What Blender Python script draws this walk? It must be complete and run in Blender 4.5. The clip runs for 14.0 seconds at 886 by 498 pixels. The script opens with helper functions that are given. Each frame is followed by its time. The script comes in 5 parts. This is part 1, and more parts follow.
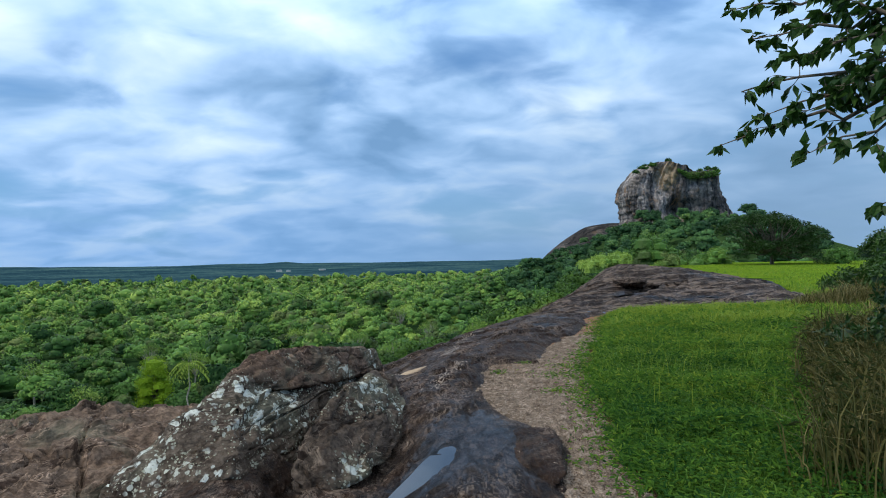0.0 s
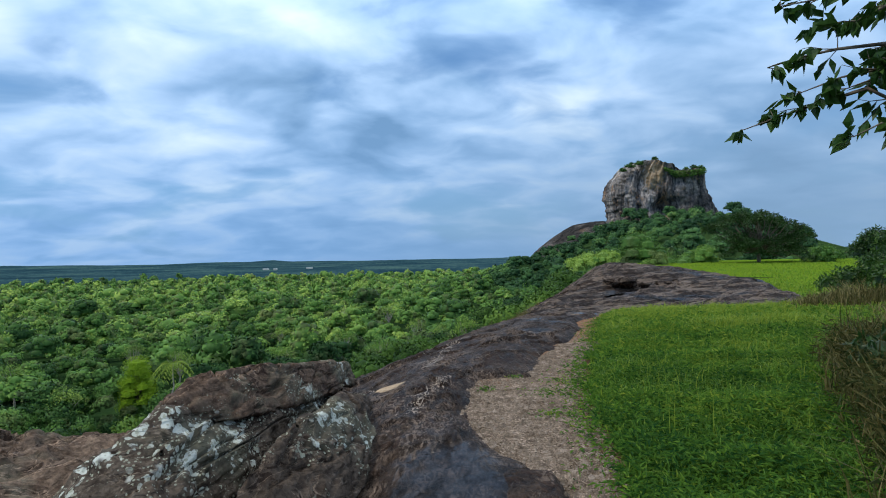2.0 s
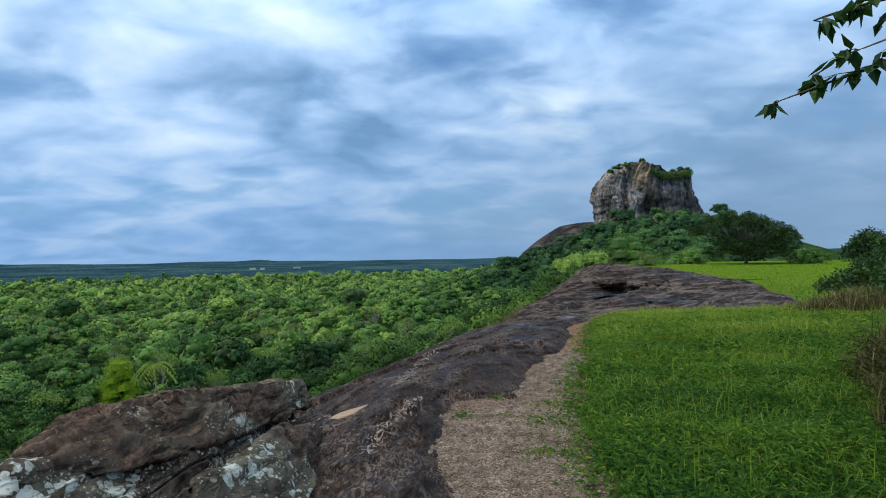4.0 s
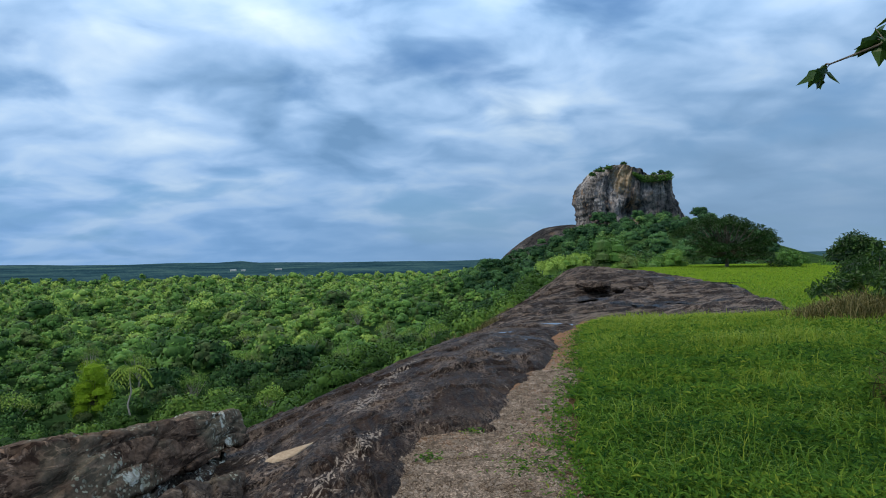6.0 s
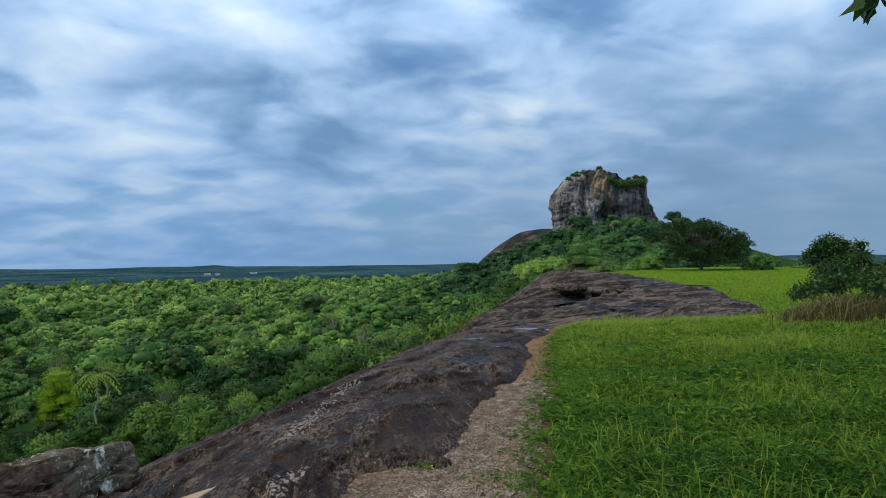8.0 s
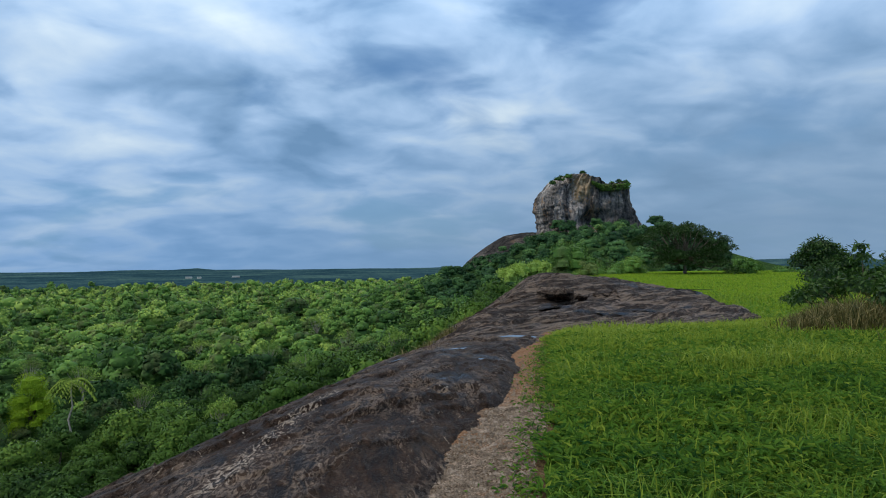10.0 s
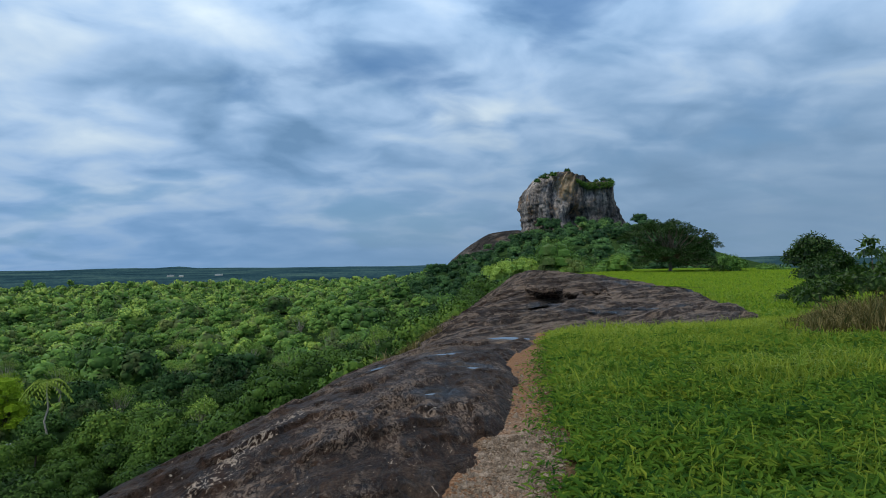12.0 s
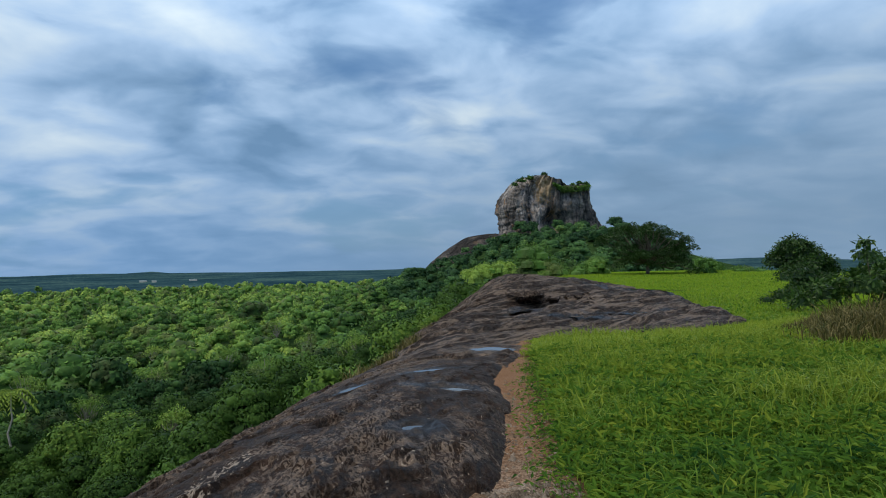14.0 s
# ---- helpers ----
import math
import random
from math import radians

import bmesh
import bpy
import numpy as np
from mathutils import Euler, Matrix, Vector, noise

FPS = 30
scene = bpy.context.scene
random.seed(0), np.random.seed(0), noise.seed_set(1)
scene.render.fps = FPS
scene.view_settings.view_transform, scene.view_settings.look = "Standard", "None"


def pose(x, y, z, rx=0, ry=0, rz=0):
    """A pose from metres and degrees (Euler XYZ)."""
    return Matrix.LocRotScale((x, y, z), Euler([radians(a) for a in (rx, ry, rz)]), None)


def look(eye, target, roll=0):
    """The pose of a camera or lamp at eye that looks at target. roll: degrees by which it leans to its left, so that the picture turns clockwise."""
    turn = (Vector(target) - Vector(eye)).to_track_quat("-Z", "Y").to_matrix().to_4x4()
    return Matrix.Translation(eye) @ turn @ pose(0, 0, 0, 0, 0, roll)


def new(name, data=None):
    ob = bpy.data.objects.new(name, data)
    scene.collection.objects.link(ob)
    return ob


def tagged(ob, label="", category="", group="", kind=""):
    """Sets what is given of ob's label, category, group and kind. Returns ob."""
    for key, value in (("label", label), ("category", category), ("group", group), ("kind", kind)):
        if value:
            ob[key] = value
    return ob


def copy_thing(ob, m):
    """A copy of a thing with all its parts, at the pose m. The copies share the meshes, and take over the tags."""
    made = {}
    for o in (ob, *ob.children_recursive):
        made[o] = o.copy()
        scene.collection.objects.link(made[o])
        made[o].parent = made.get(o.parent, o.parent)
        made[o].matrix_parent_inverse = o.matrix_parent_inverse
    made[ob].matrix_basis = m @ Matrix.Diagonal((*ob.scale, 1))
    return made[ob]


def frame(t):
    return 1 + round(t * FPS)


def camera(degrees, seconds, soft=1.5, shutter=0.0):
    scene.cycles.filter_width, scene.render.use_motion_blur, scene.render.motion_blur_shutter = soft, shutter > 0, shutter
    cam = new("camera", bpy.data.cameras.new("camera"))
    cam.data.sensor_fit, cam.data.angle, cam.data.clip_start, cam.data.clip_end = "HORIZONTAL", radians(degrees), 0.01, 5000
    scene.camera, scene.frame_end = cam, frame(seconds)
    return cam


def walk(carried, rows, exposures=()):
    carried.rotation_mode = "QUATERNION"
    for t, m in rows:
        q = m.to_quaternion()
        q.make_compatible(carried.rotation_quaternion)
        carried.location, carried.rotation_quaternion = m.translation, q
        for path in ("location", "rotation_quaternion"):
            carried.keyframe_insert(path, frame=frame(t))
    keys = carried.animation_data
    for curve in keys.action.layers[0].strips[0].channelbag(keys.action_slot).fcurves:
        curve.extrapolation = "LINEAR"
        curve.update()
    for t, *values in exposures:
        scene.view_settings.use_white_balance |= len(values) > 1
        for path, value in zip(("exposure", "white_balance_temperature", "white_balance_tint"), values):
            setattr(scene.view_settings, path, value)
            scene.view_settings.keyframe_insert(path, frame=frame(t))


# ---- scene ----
cam = camera(74, 14.0, soft=1.0)
ROWS = [(0, 0.000, 0.000, 1.630, 91.001, 1.150, 0.022),
        (0.5, -0.008, 0.250, 1.671, 90.957, 1.306, -0.182),
        (1, 0.009, 0.466, 1.660, 90.906, 1.263, -0.434),
        (1.5, 0.052, 0.716, 1.650, 90.863, 1.206, -0.755),
        (2, 0.098, 0.981, 1.678, 90.791, 1.210, -1.149),
        (4.5, 0.369, 2.477, 1.662, 90.816, 0.894, -2.640),
        (5, 0.416, 2.745, 1.658, 90.883, 0.879, -3.051),
        (5.5, 0.476, 3.044, 1.655, 90.951, 0.954, -3.508),
        (6, 0.540, 3.344, 1.687, 90.958, 0.807, -3.981),
        (6.5, 0.623, 3.593, 1.643, 91.055, 0.766, -4.459),
        (7, 0.732, 3.859, 1.638, 91.106, 0.803, -5.098),
        (7.5, 0.814, 4.128, 1.641, 91.159, 0.741, -5.701),
        (8, 0.884, 4.413, 1.605, 91.307, 0.808, -6.165),
        (10.5, 1.176, 5.939, 1.575, 91.631, 0.722, -8.050),
        (11, 1.206, 6.280, 1.589, 91.527, 0.744, -8.403),
        (11.5, 1.240, 6.574, 1.575, 91.474, 0.815, -8.771),
        (12, 1.293, 6.901, 1.534, 91.403, 0.809, -9.162),
        (12.5, 1.332, 7.196, 1.555, 91.491, 0.898, -9.587),
        (13, 1.362, 7.458, 1.527, 91.572, 0.966, -10.089),
        (13.5, 1.398, 7.757, 1.536, 91.617, 1.052, -10.679),
        (14, 1.456, 8.000, 1.565, 91.717, 1.119, -11.317)]
walk(cam, [(t, pose(*p)) for t, *p in ROWS],
     exposures=[(0, 0.28, 6500, 10), (2, 0.25, 6500, 10), (5, 0.14, 6550, 10), (8, 0.02, 6650, 10), (11, -0.06, 6750, 10), (14, -0.08, 6850, 10)])

# ---- sky, sun ----
SUN_ELEV, SUN_AZ = 48.0, 250.0   # degrees; azimuth clockwise from +y: behind and to the left
world = bpy.data.worlds.new("sky")
scene.world = world
world.use_nodes = True


def add(nt, kind, **kw):
    n = nt.nodes.new(kind)
    for k, v in kw.items():
        if k in n.inputs:
            n.inputs[k].default_value = v
    return n


def mathn(nt, op, a, b=None, clamp=False):
    n = nt.nodes.new("ShaderNodeMath")
    n.operation, n.use_clamp = op, clamp
    for i, v in enumerate((a, b)):
        if v is None:
            continue
        if isinstance(v, (int, float)):
            n.inputs[i].default_value = v
        else:
            nt.links.new(v, n.inputs[i])
    return n.outputs[0]


def ramp(nt, fac, stops):
    n = nt.nodes.new("ShaderNodeValToRGB")
    el = n.color_ramp.elements
    while len(el) < len(stops):
        el.new(0.5)
    for e, (p, c) in zip(el, stops):
        e.position = p
        e.color = (*c, 1) if len(c) == 3 else c
    nt.links.new(fac, n.inputs[0])
    return n.outputs[0]


def grey(v):
    return (v, v, v)


def mix(nt, fac, a, b, blend="MIX"):
    n = nt.nodes.new("ShaderNodeMix")
    n.data_type, n.blend_type = "RGBA", blend
    for i, v in ((0, fac), (6, a), (7, b)):
        if isinstance(v, (int, float)):
            n.inputs[i].default_value = v
        elif isinstance(v, tuple):
            n.inputs[i].default_value = (*v, 1)
        else:
            nt.links.new(v, n.inputs[i])
    return n.outputs[2]


def noise_tex(nt, vec, scale, detail=5.0, rough=0.55, dist=0.0):
    n = nt.nodes.new("ShaderNodeTexNoise")
    n.inputs["Scale"].default_value, n.inputs["Detail"].default_value = scale, detail
    n.inputs["Roughness"].default_value, n.inputs["Distortion"].default_value = rough, dist
    if vec is not None:
        nt.links.new(vec, n.inputs["Vector"])
    return n.outputs[0]


def build_sky():
    nt = world.node_tree
    nt.nodes.clear()
    co = nt.nodes.new("ShaderNodeTexCoord").outputs["Generated"]
    sep = nt.nodes.new("ShaderNodeSeparateXYZ")
    nt.links.new(co, sep.inputs[0])
    x, y, z = sep.outputs
    up = mathn(nt, "ADD", mathn(nt, "MAXIMUM", z, 0.0), 0.25)
    com = nt.nodes.new("ShaderNodeCombineXYZ")
    nt.links.new(mathn(nt, "DIVIDE", x, up), com.inputs[0])
    nt.links.new(mathn(nt, "DIVIDE", y, up), com.inputs[1])
    rot = nt.nodes.new("ShaderNodeMapping")
    rot.inputs["Rotation"].default_value = (0, 0, radians(24))
    rot.inputs["Scale"].default_value = (1.5, 1.7, 1)
    rot.inputs["Location"].default_value = (1.7, 3.9, 0)
    nt.links.new(com.outputs[0], rot.inputs[0])
    p = rot.outputs[0]
    big = noise_tex(nt, p, 0.62, 4, 0.5, 0.6)
    fine = noise_tex(nt, p, 2.3, 6, 0.47, 0.35)
    shade = noise_tex(nt, p, 0.8, 4, 0.48, 0.6)
    sky = nt.nodes.new("ShaderNodeTexSky")
    sky.sky_type, sky.sun_disc = "NISHITA", False
    sky.sun_elevation, sky.sun_rotation = radians(SUN_ELEV), radians(SUN_AZ)
    blue = mix(nt, 1.0, sky.outputs[0], (0.055, 0.088, 0.118), "MULTIPLY")
    body = mathn(nt, "ADD", mathn(nt, "MULTIPLY", shade, 0.55), mathn(nt, "MULTIPLY", fine, 0.45))
    body = mathn(nt, "ADD", mathn(nt, "ADD", body, 0.016), mathn(nt, "MULTIPLY", x, -0.03))
    cloud = ramp(nt, body, [(0.36, (0.150, 0.295, 0.510)), (0.45, (0.255, 0.435, 0.700)), (0.53, (0.405, 0.600, 0.88)), (0.66, (0.69, 0.85, 1.0))])
    cover = ramp(nt, mathn(nt, "ADD", mathn(nt, "MULTIPLY", big, 0.72), mathn(nt, "MULTIPLY", fine, 0.28)), [(0.36, grey(0.25)), (0.47, grey(1.0))])
    c = mix(nt, cover, blue, cloud)
    # rain haze over the horizon, thicker to the right
    low = ramp(nt, mathn(nt, "ADD", z, mathn(nt, "MULTIPLY", x, -0.10)), [(0.0, grey(0.92)), (0.10, grey(0.62)), (0.27, grey(0.0))])
    c = mix(nt, low, c, ramp(nt, mathn(nt, "ADD", x, 0.5), [(0.1, (0.145, 0.315, 0.60)), (0.85, (0.190, 0.318, 0.490))]))
    # a veiled sky is brightest overhead
    zen = ramp(nt, z, [(0.30, grey(0.5)), (0.85, grey(1.0))])
    c = mix(nt, 1.0, c, zen, "MULTIPLY")
    c = mix(nt, ramp(nt, z, [(0.46, grey(0)), (0.75, grey(0.85))]), c, (0.40, 0.39, 0.36))
    bg = nt.nodes.new("ShaderNodeBackground")
    nt.links.new(c, bg.inputs[0])
    bg.inputs[1].default_value = 2.0
    out = nt.nodes.new("ShaderNodeOutputWorld")
    nt.links.new(bg.outputs[0], out.inputs[0])


build_sky()
sun_data = bpy.data.lights.new("sun", "SUN")
sun_data.energy, sun_data.angle, sun_data.color = 1.35, radians(10), (1.0, 0.90, 0.74)
sun = new("sun", sun_data)
sx, sy = math.sin(radians(SUN_AZ)), math.cos(radians(SUN_AZ))
sun.matrix_world = look((sx * 50, sy * 50, 50 * math.tan(radians(SUN_ELEV))), (0, 0, 0))


# ---- materials ----
def material(name):
    m = bpy.data.materials.new(name)
    m.use_nodes = True
    nt = m.node_tree
    b = nt.nodes["Principled BSDF"]
    return m, nt, b


def coords(nt, scale=(1, 1, 1), rot=(0, 0, 0)):
    g = nt.nodes.new("ShaderNodeNewGeometry").outputs["Position"]
    mp = nt.nodes.new("ShaderNodeMapping")
    mp.inputs["Scale"].default_value = scale
    mp.inputs["Rotation"].default_value = [radians(a) for a in rot]
    nt.links.new(g, mp.inputs[0])
    return mp.outputs[0]


def bump(nt, b, height, strength=0.5, distance=0.02):
    n = nt.nodes.new("ShaderNodeBump")
    n.inputs["Strength"].default_value, n.inputs["Distance"].default_value = strength, distance
    nt.links.new(height, n.inputs["Height"])
    nt.links.new(n.outputs[0], b.inputs["Normal"])


def granite_material(name):
    m, nt, b = material(name)
    p = coords(nt)
    st = coords(nt, (1.9, 0.75, 1.6), (0, 0, 26))       # foliation runs along the ridge
    n1 = noise_tex(nt, p, 0.45, 5, 0.6, 0.4)
    n2 = noise_tex(nt, st, 0.9, 5, 0.55, 1.0)
    n4 = noise_tex(nt, st, 3.0, 6, 0.6, 1.6)
    n5 = noise_tex(nt, st, 9.5, 5, 0.6, 1.8)
    n3 = noise_tex(nt, p, 40, 4, 0.65)
    turned = nt.nodes.new("ShaderNodeMapping")        # the sheets of the hump run slantwise across it
    turned.inputs["Scale"].default_value = (0.10, 1.0, 1.6)
    nt.links.new(coords(nt, (1, 1, 1), (0, 0, -37)), turned.inputs[0])
    ns = noise_tex(nt, turned.outputs[0], 1.5, 7, 0.62, 0.7)
    sep = nt.nodes.new("ShaderNodeSeparateXYZ")
    nt.links.new(p, sep.inputs[0])
    sheet = ramp(nt, mathn(nt, "MULTIPLY", sep.outputs[1], 0.02), [(0.30, grey(0.12)), (0.52, grey(1.0))])
    line = nt.nodes.new("ShaderNodeAttribute")
    line.attribute_name = "crust"
    base = mix(nt, ramp(nt, n4, [(0.42, grey(0)), (0.60, grey(1))]), (0.0095, 0.0054, 0.0040), (0.0385, 0.0228, 0.0166))
    flake = ramp(nt, n5, [(0.505, grey(0)), (0.525, grey(1))])
    base = mix(nt, mathn(nt, "MULTIPLY", flake, 0.30), base, (0.078, 0.056, 0.044))
    # pale weathered crust on the crown of the ridge and along veins
    reach = mathn(nt, "ADD", mathn(nt, "MULTIPLY", n1, 0.5), mathn(nt, "MULTIPLY", n2, 0.5))
    crust = ramp(nt, mathn(nt, "ADD", reach, mathn(nt, "MULTIPLY", mathn(nt, "SUBTRACT", n4, 0.5), 0.30)), [(0.475, grey(0.0)), (0.55, grey(1.0))])
    crust = mathn(nt, "MULTIPLY", crust, mathn(nt, "ADD", mathn(nt, "MULTIPLY", flake, 0.72), 0.06))
    base = mix(nt, crust, base, (0.205, 0.156, 0.124))
    rim = ramp(nt, mathn(nt, "ABSOLUTE", mathn(nt, "SUBTRACT", n5, 0.51)), [(0.0, grey(1)), (0.014, grey(0))])
    some = ramp(nt, n2, [(0.42, grey(0.25)), (0.54, grey(1))])
    base = mix(nt, mathn(nt, "MULTIPLY", rim, mathn(nt, "MULTIPLY", some, 0.75)), base, (0.30, 0.26, 0.225))
    seam = ramp(nt, mathn(nt, "ABSOLUTE", mathn(nt, "SUBTRACT", ns, 0.56)), [(0.0, grey(0.9)), (0.045, grey(0))])
    base = mix(nt, mathn(nt, "MULTIPLY", seam, sheet), base, (0.27, 0.210, 0.168))
    split = ramp(nt, mathn(nt, "ABSOLUTE", mathn(nt, "SUBTRACT", ns, 0.46)), [(0.0, grey(0.9)), (0.035, grey(0))])
    base = mix(nt, mathn(nt, "MULTIPLY", split, sheet), base, (0.010, 0.007, 0.006))
    vein = ramp(nt, mathn(nt, "ADD", mathn(nt, "MULTIPLY", line.outputs["Fac"], 0.6), mathn(nt, "MULTIPLY", mathn(nt, "SUBTRACT", n5, 0.5), 4.0)), [(0.66, grey(0)), (0.74, grey(1))])
    base = mix(nt, mathn(nt, "MULTIPLY", vein, 0.9), base, (0.36, 0.30, 0.245))
    base = mix(nt, 1.0, base, ramp(nt, n3, [(0.3, grey(0.45)), (0.7, grey(1.30))]), "MULTIPLY")
    lic = nt.nodes.new("ShaderNodeTexVoronoi")
    lic.inputs["Scale"].default_value = 6.5
    nt.links.new(p, lic.inputs["Vector"])
    spot = mathn(nt, "MULTIPLY", ramp(nt, mathn(nt, "ADD", lic.outputs["Distance"], mathn(nt, "MULTIPLY", n5, 0.5)), [(0.30, grey(1)), (0.33, grey(0))]),
                 ramp(nt, noise_tex(nt, p, 2.1, 3), [(0.58, grey(0)), (0.61, grey(1))]))
    base = mix(nt, spot, base, (0.36, 0.32, 0.27))
    damp = nt.nodes.new("ShaderNodeAttribute")
    damp.attribute_name = "tint"
    wet = ramp(nt, mathn(nt, "ADD", damp.outputs["Fac"], mathn(nt, "MULTIPLY", mathn(nt, "SUBTRACT", n4, 0.5), 1.1)), [(0.30, grey(0)), (0.60, grey(1))])
    soaked = mix(nt, 1.0, base, (0.33, 0.32, 0.34), "MULTIPLY")
    nt.links.new(mix(nt, wet, base, soaked), b.inputs["Base Color"])
    nt.links.new(ramp(nt, n4, [(0.35, grey(0.46)), (0.65, grey(0.72))]), b.inputs["Roughness"])
    b.inputs["Specular IOR Level"].default_value = 0.07
    nt.links.new(mathn(nt, "MULTIPLY", wet, mathn(nt, "MULTIPLY", ramp(nt, n4, [(0.40, grey(0.25)), (0.58, grey(1))]), 0.36)), b.inputs["Coat Weight"])
    b.inputs["Coat Roughness"].default_value = 0.12
    h = mathn(nt, "ADD", mathn(nt, "ADD", mathn(nt, "MULTIPLY", n4, 0.9), mathn(nt, "MULTIPLY", flake, 0.16)), mathn(nt, "MULTIPLY", n3, 0.10))
    h = mathn(nt, "ADD", h, mathn(nt, "MULTIPLY", mathn(nt, "MULTIPLY", ns, sheet), 3.0))
    bump(nt, b, h, 1.0, 0.06)
    return m


def boulder_material(name, lichen=0.0, tone=(1.0, 1.0, 1.0)):
    m, nt, b = material(name)
    p = coords(nt)
    st = coords(nt, (1.1, 0.8, 2.6), (14, -8, 25))
    n1 = noise_tex(nt, st, 1.8, 5, 0.58, 1.1)
    n5 = noise_tex(nt, st, 6.5, 4, 0.55, 0.9)
    n3 = noise_tex(nt, p, 30, 3, 0.6)
    plate = ramp(nt, n1, [(0.44, grey(0)), (0.47, grey(0.5)), (0.55, grey(0.55)), (0.57, grey(1))])
    flake = ramp(nt, n5, [(0.46, grey(0)), (0.50, grey(1))])
    base = mix(nt, plate, (0.040, 0.030, 0.025), (0.120, 0.098, 0.082))
    base = mix(nt, mathn(nt, "MULTIPLY", flake, 0.5), base, (0.175, 0.150, 0.128))
    edge = ramp(nt, mathn(nt, "ABSOLUTE", mathn(nt, "SUBTRACT", n1, 0.455)), [(0.0, grey(0.85)), (0.018, grey(0))])
    base = mix(nt, edge, base, (0.30, 0.255, 0.215))
    base = mix(nt, 1.0, base, ramp(nt, n3, [(0.3, grey(0.6)), (0.7, grey(1.45))]), "MULTIPLY")
    base = mix(nt, 1.0, base, tone, "MULTIPLY")
    n7 = noise_tex(nt, p, 4.2, 7, 0.68, 0.9)
    base = mix(nt, 1.0, base, ramp(nt, n7, [(0.34, grey(0.35)), (0.45, grey(0.9)), (0.66, grey(1.4))]), "MULTIPLY")
    grn = ramp(nt, noise_tex(nt, p, 1.1, 5, 0.6, 0.3), [(0.5, grey(0)), (0.62, grey(0.4))])
    base = mix(nt, grn, base, (0.16, 0.175, 0.13))
    warp = noise_tex(nt, p, 5.0, 5, 0.65, 0.6)
    for sc, lo, col, thr in ((6.0, 0.29, (0.58, 0.63, 0.60), 0.555), (13.0, 0.27, (0.46, 0.50, 0.46), 0.53), (30.0, 0.25, (0.30, 0.32, 0.26), 0.48)):
        v = nt.nodes.new("ShaderNodeTexVoronoi")
        v.inputs["Scale"].default_value = sc
        nt.links.new(p, v.inputs["Vector"])
        d = mathn(nt, "ADD", v.outputs["Distance"], mathn(nt, "MULTIPLY", mathn(nt, "SUBTRACT", warp, 0.5), 1.3))
        spot = mathn(nt, "MULTIPLY", ramp(nt, d, [(lo - 0.03, grey(0.9)), (lo + 0.03, grey(0))]),
                     ramp(nt, noise_tex(nt, p, 1.1, 4, 0.6), [(thr - lichen, grey(0)), (thr - lichen + 0.03, grey(1))]))
        base = mix(nt, spot, base, col)
    nt.links.new(base, b.inputs["Base Color"])
    b.inputs["Roughness"].default_value = 0.8
    b.inputs["Specular IOR Level"].default_value = 0.08
    bump(nt, b, mathn(nt, "ADD", mathn(nt, "ADD", mathn(nt, "MULTIPLY", plate, 0.6), mathn(nt, "MULTIPLY", n7, 0.8)), mathn(nt, "MULTIPLY", n3, 0.12)), 0.9, 0.04)
    return m


def tower_material(name="cliff_rock", shade=1.0):
    m, nt, b = material(name)
    p = coords(nt)
    ver = coords(nt, (1, 1, 0.13))
    n1 = noise_tex(nt, ver, 0.17, 7, 0.62, 0.6)
    n2 = noise_tex(nt, p, 0.055, 6, 0.6, 0.6)
    n6 = noise_tex(nt, p, 0.30, 7, 0.66, 0.8)
    mixed = mathn(nt, "ADD", mathn(nt, "MULTIPLY", n1, 0.58), mathn(nt, "MULTIPLY", n6, 0.42))
    base = ramp(nt, mixed, [(0.39, (0.028, 0.031, 0.038)), (0.47, (0.120, 0.118, 0.122)), (0.56, (0.27, 0.25, 0.24)), (0.67, (0.48, 0.42, 0.36))])
    wide = ramp(nt, noise_tex(nt, coords(nt, (1, 1, 0.45)), 0.034, 3, 0.5, 0.4), [(0.42, grey(0.62)), (0.58, grey(1.5))])
    base = mix(nt, 1.0, base, wide, "MULTIPLY")
    base = mix(nt, 1.0, base, grey(shade), "MULTIPLY")
    och = ramp(nt, mathn(nt, "ADD", mathn(nt, "MULTIPLY", n2, 0.7), mathn(nt, "MULTIPLY", n6, 0.3)), [(0.54, grey(0)), (0.61, grey(0.7))])
    base = mix(nt, mathn(nt, "MULTIPLY", och, shade), base, (0.36, 0.22, 0.125))
    # the fresh ochre scar under the summit
    scar = nt.nodes.new("ShaderNodeVectorMath")
    scar.operation = "DISTANCE"
    nt.links.new(coords(nt, (1.0, 0.0, 0.62)), scar.inputs[0])
    scar.inputs[1].default_value = (231, 0, 51.5)
    hit = ramp(nt, mathn(nt, "ADD", mathn(nt, "MULTIPLY", scar.outputs["Value"], 0.05), mathn(nt, "MULTIPLY", mathn(nt, "SUBTRACT", n6, 0.5), 1.6)), [(0.30, grey(0.65)), (0.50, grey(0))])
    base = mix(nt, mathn(nt, "MULTIPLY", hit, shade), base, (0.50, 0.34, 0.18))
    nt.links.new(base, b.inputs["Base Color"])
    b.inputs["Roughness"].default_value = 0.9
    b.inputs["Specular IOR Level"].default_value = 0.05
    bump(nt, b, mathn(nt, "ADD", mixed, n2), 0.8, 3.0)
    return m


